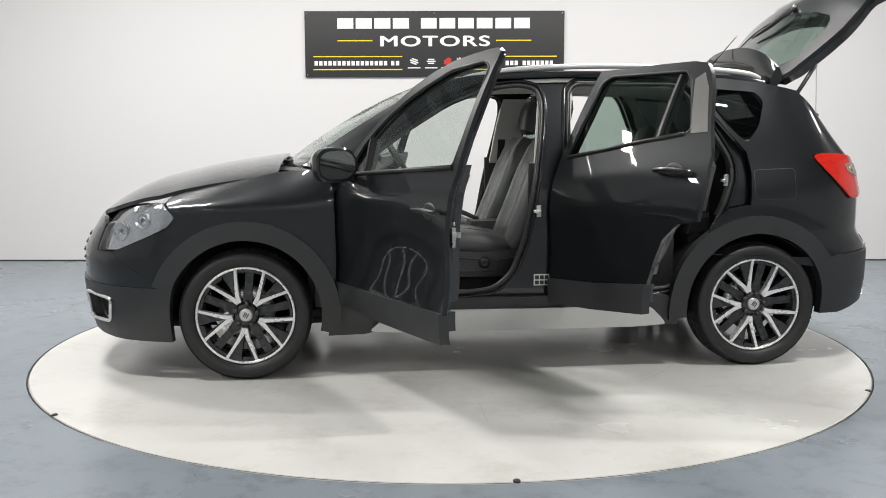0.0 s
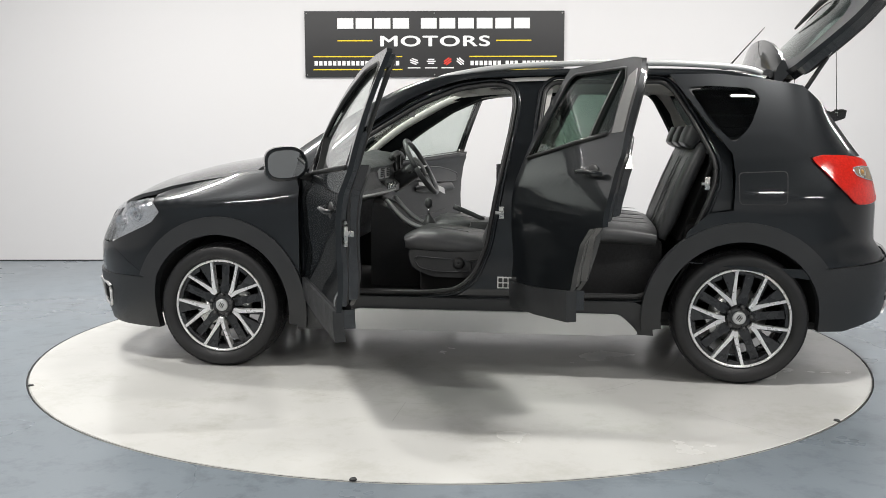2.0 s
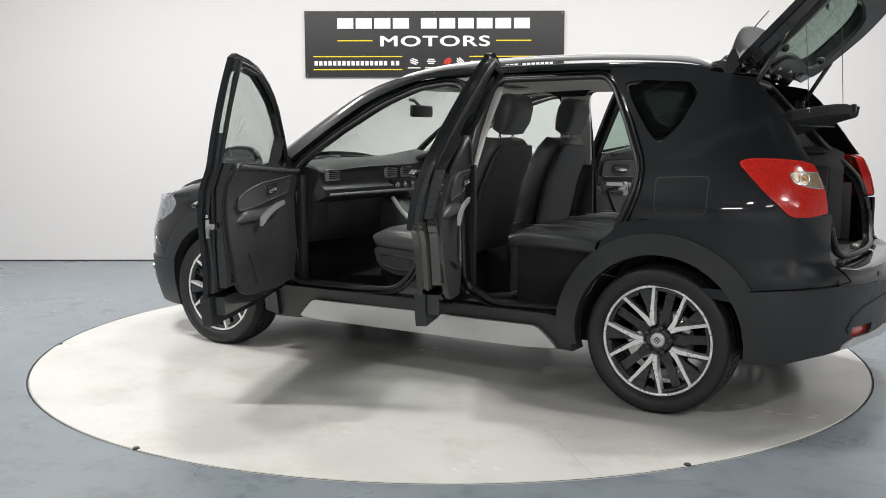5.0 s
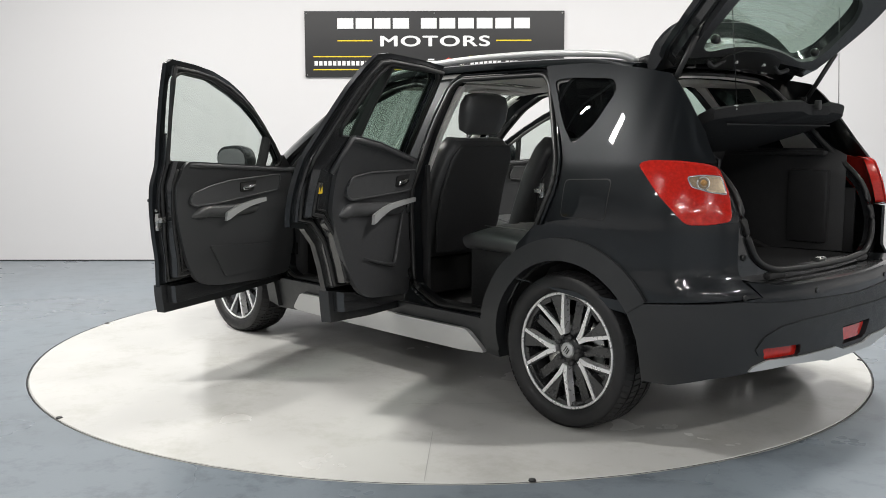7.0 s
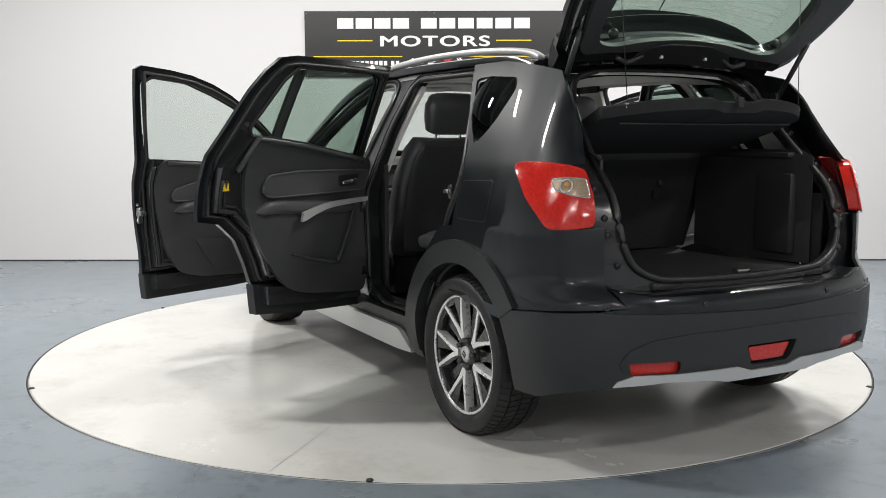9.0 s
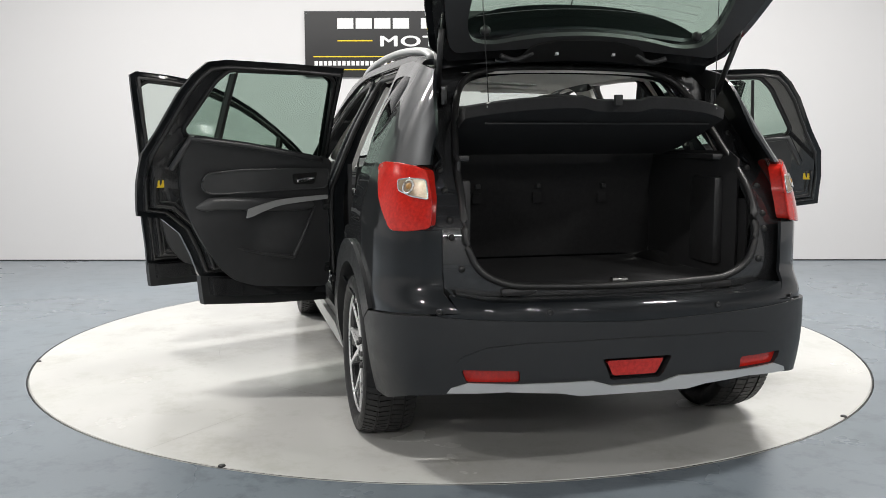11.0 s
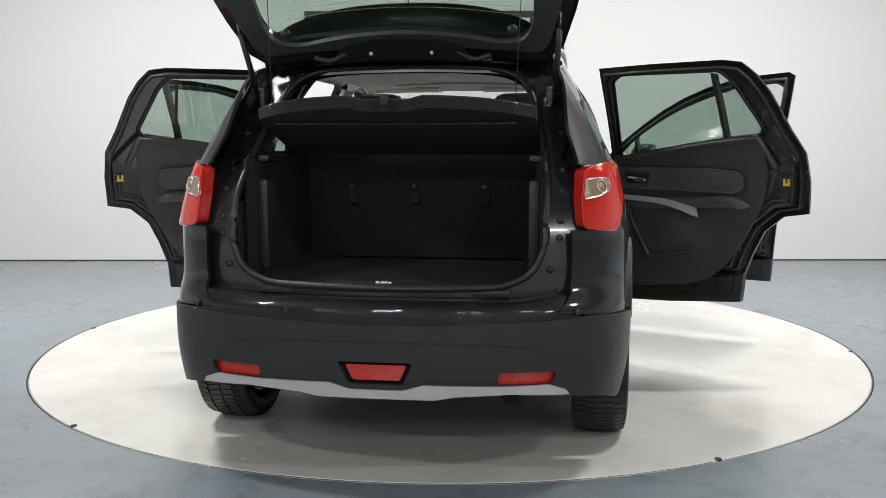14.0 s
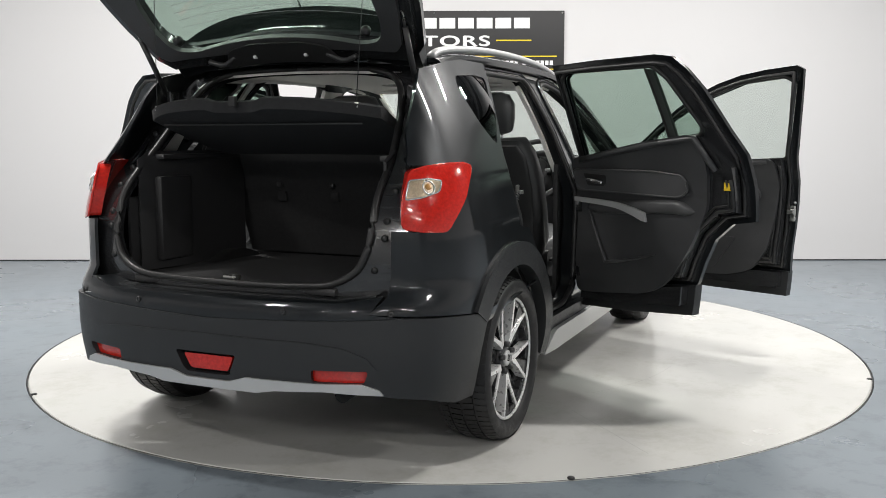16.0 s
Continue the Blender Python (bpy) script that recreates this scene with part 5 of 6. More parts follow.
TG_HALF = [(0.0, 1.478), (0.30, 1.474), (0.54, 1.455), (0.60, 1.40), (0.645, 1.27), (0.675, 1.15), (0.68, 1.06), (0.642, 0.90), (0.615, 0.76), (0.54, 0.685), (0.40, 0.664), (0.0, 0.660)]


def mirrored(half):
    return half + [(-y, z) for y, z in half[1:-1][::-1]]


def tailgate():
    hinge = Vector((-1.462, 0, 1.498))
    out = mirrored(TG_HALF)
    win = rounded(mirrored([(0.0, 1.398), (0.30, 1.402), (0.46, 1.395), (0.535, 1.33), (0.548, 1.17), (0.49, 1.115), (0.30, 1.098), (0.0, 1.094)]), 0.04)
    win_in = rounded(mirrored([(0.0, 1.374), (0.20, 1.378), (0.38, 1.388), (0.465, 1.365), (0.498, 1.30), (0.50, 1.18), (0.45, 1.135), (0.30, 1.12), (0.0, 1.116)]), 0.05)

    def sub(nm, bm, mat, parent, label="", smooth=True):
        return part(nm, bm, mat, parent, label, 1, smooth, hinge)
    tg = sub("tailgate", panel(out, tail_face(0), 0.025, 0.05, [win]), PAINT, CAR, "raised glossy black tailgate with tinted glass")
    tg.matrix_basis = Matrix.Translation(hinge) @ Matrix.Rotation(radians(TAIL_OPEN), 4, "Y")
    ins = inset(out, 0.02)
    sub("inner_frame", panel(ins, tail_face(-0.02), 0.05, 0.05, [rounded(inset(win_in, -0.02), 0.02)]), INNER_PAINT, tg, "glossy black inner frame")
    trim = rounded(inset(out, 0.06), 0.05)
    sub("inner_trim", panel(trim, tail_face(-0.072), 0.022, 0.05, [win_in]), TRIM, tg, "black moulded tailgate trim")
    sub("rear_window", panel(inset(win, -0.008), tail_face(-0.004), 0.004, 0.08), REAR_GLASS, tg, "tinted heated rear window")
    for k in range(9):
        z = 1.125 + 0.026 * k
        sub("heater_wire", tube([tail_face(-0.010)(y, z, 0) for y in np.linspace(-0.44, 0.44, 12)], 0.0007, 4), STITCH, tg)
    # spoiler lip over the glass
    rows = []
    for y in np.linspace(-0.56, 0.56, 23):
        f = 1 - (abs(y) / 0.56) ** 4 * 0.4
        x0 = -1.46 + 0.20 * y * y
        rows.append([(x0 + 0.0, y, 1.500 - 0.06 * y * y), (x0 - 0.03, y, 1.512 - 0.06 * y * y), (x0 - 0.14 * f, y, 1.498 - 0.06 * y * y), (x0 - 0.20 * f, y, 1.478 - 0.07 * y * y),
                     (x0 - 0.195 * f, y, 1.462 - 0.07 * y * y), (x0 - 0.10 * f, y, 1.440 - 0.07 * y * y), (x0 - 0.02, y, 1.470 - 0.06 * y * y)])
    sub("spoiler", loft(rows, True, cap=True), PAINT, tg, "glossy black roof spoiler")
    # hinge-side trim panel with two clips and grab recesses
    face = tail_face(-0.098)
    sub("upper_trim", panel(rounded([(-0.27, 1.452), (0.27, 1.452), (0.22, 1.40), (0.12, 1.386), (-0.12, 1.386), (-0.22, 1.40)], 0.02), face, 0.008, 0.05), SEAL, tg)
    for y in (-0.115, 0.115):
        sub("trim_clip", block(*(lambda p: (p.x - 0.006, p.x + 0.006, p.y - 0.006, p.y + 0.006, p.z - 0.009, p.z + 0.009, 0.002))(tail_face(-0.106)(y, 1.43, 0))), LABEL_WHITE, tg, "pale clip")
    for y in (-0.42, 0.42):
        bm = bmesh.new()
        bmesh.ops.create_uvsphere(bm, u_segments=14, v_segments=8, radius=0.020, matrix=Matrix.Translation(tail_face(-0.094)(y, 1.335, 0)))
        sub("rubber_buffer", bm, SEAL, tg)
        sub("trim_rib", tube([tail_face(-0.1)(y * 0.5, 1.425, 0), tail_face(-0.108)(y * 0.65, 1.44, 0), tail_face(-0.1)(y * 0.8, 1.425, 0)], 0.010, 8, 4), TRIM, tg)
    for y in (-0.30, 0.30):
        sub("tailgate_hinge", block(-1.52, -1.43, y - 0.03, y + 0.03, 1.452, 1.482, 0.006), INNER_PAINT, tg)
    # wiper outside
    f = tail_face(0.012)
    sub("rear_wiper", tube([f(0.0, 1.07, 0.005), f(0.03, 1.10, 0.02), f(-0.10, 1.17, 0.015), f(-0.26, 1.20, 0.008)], [0.022, 0.018, 0.012, 0.006], 8, 3), TRIM, tg, "black rear wiper")
    # lamp pieces on the tailgate's lower corners, handle over the plate
    sub("plate_garnish", panel(rounded([(-0.42, 0.99), (0.42, 0.99), (0.42, 0.95), (-0.42, 0.95)], 0.012), tail_face(0.010), 0.03, 0.05), CHROME, tg, "chrome garnish bar")
    return tg


TAIL_OPEN = 92.0
tailgate()


def tail_opening():
    """The body's flange round the boot, its seal, struts, shelf and lining."""
    def put(name, bm, mat, label="", parent=CAR):
        return part(name, bm, mat, parent, label)
    out = mirrored([(0.0, 1.512), (0.30, 1.506), (0.52, 1.48), (0.59, 1.40), (0.635, 1.27), (0.665, 1.15), (0.68, 1.06), (0.69, 0.90), (0.70, 0.74), (0.69, 0.61), (0.40, 0.605), (0.0, 0.60)])
    hole = mirrored([(0.0, 1.470), (0.25, 1.466), (0.40, 1.444), (0.47, 1.385), (0.51, 1.28), (0.535, 1.17), (0.552, 1.07), (0.556, 0.88), (0.545, 0.80), (0.505, 0.725), (0.42, 0.682), (0.30, 0.672), (0.0, 0.668)])
    hole = [(p.x, p.y) for p in catmull(hole, 5, True)]
    frame_ = put("boot_aperture", panel(out, tail_face(-0.036), 0.03, 0.04, [hole]), INNER_PAINT, "glossy black boot aperture")
    f = tail_face(-0.030)
    pts = [f(p[0], p[1], 0) for p in hole]
    put("boot_seal", tube(pts + [pts[0]], 0.013, 8), SEAL, "black rubber boot seal")
    f = tail_face(-0.034)
    for s in (-1, 1):
        for y, z in ((0.598, 1.22), (0.607, 1.09), (0.607, 1.02), (0.602, 0.91), (0.60, 0.85), (0.57, 0.735)):
            bm = bmesh.new()
            bmesh.ops.create_cone(bm, cap_ends=True, segments=14, radius1=0.013, radius2=0.011, depth=0.007, matrix=Matrix.Translation(f(s * y, z, 0)) @ Matrix.Rotation(radians(-90), 4, "Y"))
            part("body_plug", bm, SEAL, frame_)
        rib = [f(s * 0.615, 1.19, 0.004), f(s * 0.60, 1.12, 0.012), f(s * 0.625, 1.10, 0.004)]
        part("pressed_rib", tube(rib, 0.006, 6), PAINT, frame_)
        # stay
        a, b = Vector((-1.578, s * 0.572, 1.352)), Vector((-1.826, s * 0.60, 1.7615))
        stay = put("gas_strut", tube([a, a.lerp(b, 0.52)], 0.011, 10), SEAL, "black gas strut")
        part("strut_rod", tube([a.lerp(b, 0.5), b], 0.0055, 8), STEEL, stay)
        part("strut_mount", block(a.x - 0.02, a.x + 0.03, a.y - 0.022 * s - 0.012, a.y - 0.022 * s + 0.012, a.z - 0.05, a.z + 0.02, 0.005), INNER_PAINT, stay)
        # lining at the sides of the boot
        side = [[(x, s * y, z) for x, y in ((-1.80, 0.545), (-1.76, 0.53), (-1.66, 0.51), (-1.45, 0.49), (-1.18, 0.49))] for z in (0.655, 0.80, 1.0, 1.10)]
        side.append([(x, s * (y - 0.0), z) for x, y, z in ((-1.72, 0.545, 1.14), (-1.69, 0.535, 1.13), (-1.62, 0.515, 1.13), (-1.45, 0.50, 1.13), (-1.14, 0.50, 1.13))])
        put("boot_side_lining", loft(side, thick=0.01), BOOT_TRIM, "black moulded boot side trim")
        put("shelf_ledge", block(-1.72, -1.16, s * 0.515 - 0.03, s * 0.515 + 0.03, 1.095, 1.118, 0.01), BOOT_TRIM)
        put("boot_corner_lining", block(-1.84, -1.72, s * 0.5675 - 0.0075, s * 0.5675 + 0.0075, 0.65, 0.95, 0.004), BOOT_TRIM)
        # upper pillar lining
        up = [[(x + 0.06, s * y, z) for x, y, z in ((-1.72, 0.565, 1.13), (-1.62, 0.53, 1.27), (-1.50, 0.475, 1.40))], [(x + 0.06, s * y, z) for x, y, z in ((-1.64, 0.60, 1.13), (-1.55, 0.575, 1.25), (-1.44, 0.50, 1.42))],
              [(x + 0.06, s * y, z) for x, y, z in ((-1.50, 0.66, 1.13), (-1.44, 0.615, 1.27), (-1.36, 0.545, 1.43))]]
        put("pillar_lining", loft(up, thick=0.008), HEADLINER, "pale grey pillar lining")
        put("side_bay", block(-1.74, -1.55, s * 0.505 - 0.02, s * 0.505 + 0.02, 0.69, 1.03, 0.015), BOOT_TRIM)
    bridge = [[(x + 0.17 * y * y, y, z - 0.06 * y * y) for x, z in ((-1.40, 1.50), (-1.455, 1.522), (-1.495, 1.53), (-1.535, 1.515), (-1.53, 1.49), (-1.42, 1.485))] for y in np.linspace(-0.52, 0.52, 17)]
    put("roof_end_trim", loft(bridge, True, cap=True), INNER_PAINT, "black trim at the end of the roof below the hinges")
    put("boot_floor", block(-1.92, -1.05, -0.54, 0.54, 0.600, 0.650, 0.01), CARPET, "black boot carpet")
    put("boot_sill_trim", block(-1.965, -1.90, -0.44, 0.44, 0.640, 0.668, 0.012), BOOT_TRIM, "ribbed black load sill trim")
    put("boot_latch", block(-1.965, -1.93, -0.03, 0.03, 0.672, 0.690, 0.006), STEEL)
    # parcel shelf, lifted by its cords
    rows = []
    for y in np.linspace(-0.51, 0.51, 25):
        e = -1.92 + 0.17 * abs(y / 0.51) ** 3 + (0.025 if abs(y) < 0.05 else 0)
        dz = -0.035 * abs(y / 0.51) ** 3 + (-0.012 if abs(y) < 0.12 else 0)
        zr = 1.322 + dz
        rows.append([(-1.30, y, 1.135), (-1.45, y, 1.190), (-1.64, y, 1.252), (e + 0.02, y, zr + 0.006), (e, y, zr), (e + 0.006, y, zr - 0.038), (e + 0.03, y, zr - 0.046), (-1.62, y, 1.205), (-1.45, y, 1.155), (-1.30, y, 1.112)])
    shelf = put("parcel_shelf", loft(rows, True, cap=True), CARPET, "black parcel shelf lifted by its cords")
    part("shelf_rib", tube([(-1.76, y, 1.232) for y in (-0.44, 0, 0.44)], 0.004, 6), TRIM, shelf)
    part("shelf_hook", block(-1.922, -1.902, -0.014, 0.014, 1.292, 1.330, 0.004), SEAL, shelf)
    for s in (-1, 1):
        part("shelf_cord", tube([(-1.80, s * 0.44, 1.30), (-1.77, s * 0.46, 1.754)], 0.0018, 5), SEAL, shelf)
        part("shelf_clip", block(-1.805, -1.79, s * 0.44 - 0.008, s * 0.44 + 0.008, 1.285, 1.305, 0.003), STEEL, shelf)
    # antenna on the roof
    base = put("roof_antenna", tube([(-1.30, 0, 1.525), (-1.33, 0, 1.565), (-1.345, 0, 1.575)], [0.022, 0.014, 0.009], 10), SEAL, "black whip antenna")
    part("antenna_rod", tube([(-1.34, 0, 1.57), (-1.40, 0, 1.64), (-1.52, 0, 1.775)], [0.0055, 0.004, 0.0025], 6), SEAL, base)


tail_opening()


# ---------------------------------------------------------------- inside the car
def padded(path, half, thick, roll=0.02, n=22, lean=0.0):
    """A padded block along x, z points; half widths and thicknesses go along with the points; roll: raised side bolsters."""
    path = [Vector((p[0], 0, p[1])) for p in path]
    rows = []
    for i, p in enumerate(path):
        t = (path[min(i + 1, len(path) - 1)] - path[max(i - 1, 0)]).normalized()
        nrm = Vector((-t.z, 0, t.x))
        ring = []
        for k in range(n):
            a = 2 * math.pi * k / n
            c, s = math.cos(a), math.sin(a)
            y = half[i] * abs(c) ** 0.45 * (1 if c > 0 else -1)
            o = thick[i] * abs(s) ** 0.6 * (1 if s > 0 else -1)
            if s > 0:
                o += roll * (abs(y) / half[i]) ** 3 * abs(s) ** 0.5 * min(1, thick[i] / 0.05)
            ring.append(p + nrm * o + Vector((0, y, 0)))
        rows.append(ring)
    return loft(rows, True, cap=True)


def shift(bm, y):
    bmesh.ops.translate(bm, verts=bm.verts, vec=(0, y, 0))
    return bm


def front_seat(yc):
    seat = part("front_seat", shift(padded([(0.37, 0.60), (0.36, 0.63), (0.30, 0.648), (0.15, 0.640), (0.0, 0.615), (-0.10, 0.60)], [0.20, 0.235, 0.25, 0.25, 0.245, 0.20],
                                           [0.012, 0.045, 0.055, 0.055, 0.055, 0.03], 0.03), yc), LEATHER, CAR, "black leather front seat with grey stitching")

    def sub(nm, bm, mat, label="", smooth=True):
        return part(nm, shift(bm, yc), mat, seat, label, 1, smooth)
    # the backrest's front looks forward
    back = [(-0.015, 0.585), (-0.05, 0.65), (-0.11, 0.80), (-0.175, 0.97), (-0.235, 1.10), (-0.268, 1.155), (-0.275, 1.17)]
    path = [(x - 0.055, z) for x, z in back][::-1]
    sub("backrest", padded(path, [0.17, 0.195, 0.225, 0.25, 0.252, 0.245, 0.22], [0.015, 0.05, 0.06, 0.062, 0.062, 0.065, 0.05], 0.035), LEATHER, "black leather backrest")
    shell = [(x - 0.118 - 0.02 * (z < 0.9), z) for x, z in ((-0.08, 0.60), (-0.11, 0.75), (-0.17, 0.93), (-0.235, 1.08), (-0.262, 1.14))]
    sub("back_panel", padded(shell[::-1], [0.17, 0.21, 0.22, 0.22, 0.20], [0.008, 0.016, 0.02, 0.02, 0.01], 0.0), TRIM, "black seat back panel with a map pocket")
    sub("back_pocket_seam", tube([(-0.262, y, 0.80) for y in (-0.19, 0.19)], 0.004, 5), CARD)
    for y in (-0.10, 0.10):
        pts = [(x + 0.012, y * (1.15 if z < 0.9 else 1.0), z) for x, z in ((-0.04, 0.66), (-0.10, 0.80), (-0.165, 0.97), (-0.222, 1.10))]
        sub("seat_seam", tube(pts, 0.0022, 5, 3), STITCH, "grey stitched seam")
        sub("seat_seam", tube([(0.34, y, 0.69), (0.2, y, 0.702), (0.05, y, 0.682)], 0.0022, 5, 3), STITCH)
    hr = [(-0.292, 1.205), (-0.298, 1.215), (-0.318, 1.27), (-0.335, 1.34), (-0.345, 1.385), (-0.348, 1.398)]
    sub("headrest", padded([(x - 0.03, z) for x, z in hr][::-1], [0.09, 0.125, 0.145, 0.142, 0.128, 0.10], [0.018, 0.042, 0.056, 0.056, 0.042, 0.02], 0.0), LEATHER, "black leather headrest")
    for y in (-0.07, 0.07):
        sub("headrest_post", tube([(-0.305, y, 1.13), (-0.325, y, 1.23)], 0.007, 8), CHROME, "chrome headrest post")
    sub("seat_base", block(-0.10, 0.30, -0.20, 0.20, 0.36, 0.56, 0.02), DARK)
    # side valance towards the door with its dial
    s = 1 if yc > 0 else -1
    val = rounded([(0.36, 0.60), (0.33, 0.50), (0.22, 0.455), (-0.06, 0.455), (-0.12, 0.50), (-0.10, 0.60), (0.10, 0.585)], 0.04)
    sub("seat_valance", panel(val, lambda u, v, w: Vector((u, s * (0.245 + w), v)), 0.03, 0.06), TRIM, "black plastic seat side trim")
    rec = rounded([(0.325, 0.565), (0.30, 0.505), (0.21, 0.485), (0.02, 0.485), (0.02, 0.545), (0.12, 0.55)], 0.03)
    sub("valance_rim", tube([(p[0], s * 0.246, p[1]) for p in rec] + [(rec[0][0], s * 0.246, rec[0][1])], 0.004, 6), CARD)
    dial = spin([(0.0005, 0), (0.0005, 0.022), (0.024, 0.020), (0.032, 0.0)], 20)
    bmesh.ops.transform(dial, verts=dial.verts, matrix=Matrix.Translation((0.085, s * 0.246, 0.53)) @ Matrix.Rotation(0 if s > 0 else math.pi, 4, "Z"))
    sub("height_dial", dial, SEAL, "black adjuster dial")
    sub("recline_lever", tube([(0.03, s * 0.255, 0.545), (-0.06, s * 0.262, 0.555), (-0.10, s * 0.258, 0.55)], [0.008, 0.012, 0.008], 8, 3, 0.6), SEAL)
    return seat


def rear_seat():
    seat = part("rear_seat", padded([(-0.46, 0.66), (-0.47, 0.68), (-0.55, 0.695), (-0.75, 0.690), (-0.92, 0.67)][::1], [0.58, 0.62, 0.63, 0.63, 0.62], [0.015, 0.05, 0.06, 0.06, 0.05], 0.012, 40), LEATHER, CAR,
                "black leather rear bench with three headrests")
    part("bench_base", block(-0.95, -0.50, -0.60, 0.60, 0.36, 0.66, 0.02), CARPET, seat)
    back = [(-0.86, 0.66), (-0.90, 0.75), (-0.97, 0.93), (-1.035, 1.08), (-1.058, 1.13), (-1.065, 1.145)]
    for y, w in ((0.27, 0.26), (-0.17, 0.36)):
        part("bench_backrest", shift(padded([(x - 0.095, z) for x, z in back][::-1], [w - 0.04, w - 0.01, w, w, w, w - 0.02], [0.02, 0.035, 0.04, 0.04, 0.04, 0.03], 0.010, 30), y), LEATHER, seat, "black leather rear backrest")
        for dy in (-0.5, 0.5):
            part("bench_seam", tube([(x - 0.055, y + w * dy, z) for x, z in ((-0.885, 0.72), (-0.965, 0.93), (-1.03, 1.08))], 0.002, 5, 3), STITCH, seat)
    for y in (0.36, 0.0, -0.36):
        hr = [(-1.052, 1.13), (-1.058, 1.14), (-1.075, 1.18), (-1.09, 1.23), (-1.094, 1.24)]
        part("bench_headrest", shift(padded([(x - 0.025, z) for x, z in hr][::-1], [0.09, 0.115, 0.125, 0.12, 0.10], [0.015, 0.038, 0.045, 0.04, 0.02], 0.0), y), LEATHER, seat, "low black rear headrest")
    # rear face of the backrest, seen from the boot
    part("backrest_board", loft([[(-1.045, y, 0.655), (-1.10, y, 0.80), (-1.185, y, 1.02), (-1.215, y, 1.11)] for y in np.linspace(-0.55, 0.55, 9)], thick=0.012), CARPET, seat, "black carpeted seat back")
    for y in (0.30, 0.03, -0.27):
        part("tether_anchor", block(-1.188, -1.165, y - 0.011, y + 0.011, 0.965, 0.983, 0.004), TRIM if abs(y) > 0.1 else SEAL, seat, "child seat anchor")
        part("anchor_cover", block(-1.165, -1.143, y - 0.020, y + 0.020, 0.90, 0.945, 0.005), CARPET, seat)
    for y in np.linspace(-0.5, 0.5, 5):
        part("bench_seam", tube([(-0.50, y, 0.752), (-0.70, y, 0.754), (-0.88, y, 0.742)], 0.002, 5), STITCH, seat)


def dashboard():
    def ring(y):
        k = abs(y) / 0.70
        bulge = 0.05 * math.exp(-((y + 0.37) / 0.17) ** 2)
        f = 0.05 * k ** 2
        return [(0.98, y, 1.03), (0.90, y, 1.062 + bulge * 0.3 - 0.03 * k ** 3), (0.74, y, 1.062 + bulge - 0.04 * k ** 3), (0.62 + f, y, 1.045 + bulge - 0.04 * k ** 3), (0.585 + f, y, 1.02 + bulge * 0.6 - 0.03 * k ** 3), (0.61 + f, y, 0.99),
                (0.60 + f, y, 0.93), (0.565 + f, y, 0.90), (0.57 + f, y, 0.86), (0.64 + f, y, 0.83), (0.66 + f, y, 0.70), (0.74 + f, y, 0.60), (0.98, y, 0.60)]
    dash = part("dashboard", loft([ring(y) for y in np.linspace(-0.70, 0.70, 41)], True, cap=True), CARD, CAR, "black soft-touch dashboard")
    part("dash_strip", tube([(0.568 + 0.05 * (abs(y) / 0.7) ** 2, y, 0.872) for y in np.linspace(-0.15, 0.66, 14)], 0.007, 8), SILVER, dash, "thin silver dash strip")
    for y in (0.60, 0.10, -0.06, -0.62):
        x = 0.592 + 0.05 * (abs(y) / 0.7) ** 2
        vent = part("air_vent", block(x + 0.002, x + 0.03, y - 0.058, y + 0.058, 0.943, 1.010, 0.012), SILVER, dash, "silver framed air vent")
        for k in range(5):
            z = 0.957 + 0.0105 * k
            part("vent_slat", block(x - 0.002, x + 0.004, y - 0.046, y + 0.045, z, z + 0.006), SEAL, dash)
    part("radio_panel", block(0.572, 0.61, -0.10, 0.13, 0.875, 0.935, 0.008), SEAL, dash, "black radio panel")
    for y in (-0.06, 0.02, 0.10):
        dial = spin([(0.0005, 0), (0.0005, 0.018), (0.016, 0.016), (0.019, 0.0)], 16)
        bmesh.ops.transform(dial, verts=dial.verts, matrix=Matrix.Translation((0.565, y, 0.905)) @ Matrix.Rotation(radians(90), 4, "Z"))
        part("radio_knob", dial, CHROME, dash, "chrome ringed knob")
    part("glovebox_lid", panel(rounded([(0.20, 0.825), (0.62, 0.825), (0.60, 0.69), (0.22, 0.69)], 0.03), lambda u, v, w: Vector((0.652 + (0.83 - v) * 0.12 - w, u, v)), 0.02, 0.06), TRIM, dash, "black glovebox lid")
    # console with gear lever and handbrake
    rows = []
    for x, w, h in ((0.66, 0.13, 0.84), (0.56, 0.13, 0.80), (0.46, 0.125, 0.70), (0.36, 0.12, 0.655), (0.10, 0.11, 0.645), (0.08, 0.11, 0.70), (-0.18, 0.10, 0.70), (-0.20, 0.09, 0.55)):
        rows.append([(x, -w, 0.32), (x, -w, h - 0.02), (x, -w + 0.02, h), (x, w - 0.02, h), (x, w, h - 0.02), (x, w, 0.32)])
    con = part("centre_console", loft(rows, True, cap=True), TRIM, CAR, "black centre console with armrest")
    for s in (-1, 1):
        part("console_trim", tube([(0.57, s * 0.132, 0.83), (0.47, s * 0.128, 0.72), (0.36, s * 0.122, 0.665), (0.22, s * 0.118, 0.652)], [0.012, 0.014, 0.012, 0.006], 8, 4), SILVER, con, "silver console trim")
    part("gear_gaiter", tube([(0.335, 0.0, 0.65), (0.337, 0.005, 0.69), (0.338, 0.01, 0.73)], [0.05, 0.035, 0.012], 12), LEATHER, con)
    part("gear_lever", tube([(0.337, 0.008, 0.72), (0.338, 0.015, 0.78)], 0.008, 8), CHROME, con)
    bm = bmesh.new()
    bmesh.ops.create_uvsphere(bm, u_segments=14, v_segments=10, radius=1, matrix=Matrix.Translation((0.338, 0.018, 0.80)) @ Matrix.Diagonal((0.024, 0.022, 0.032, 1)))
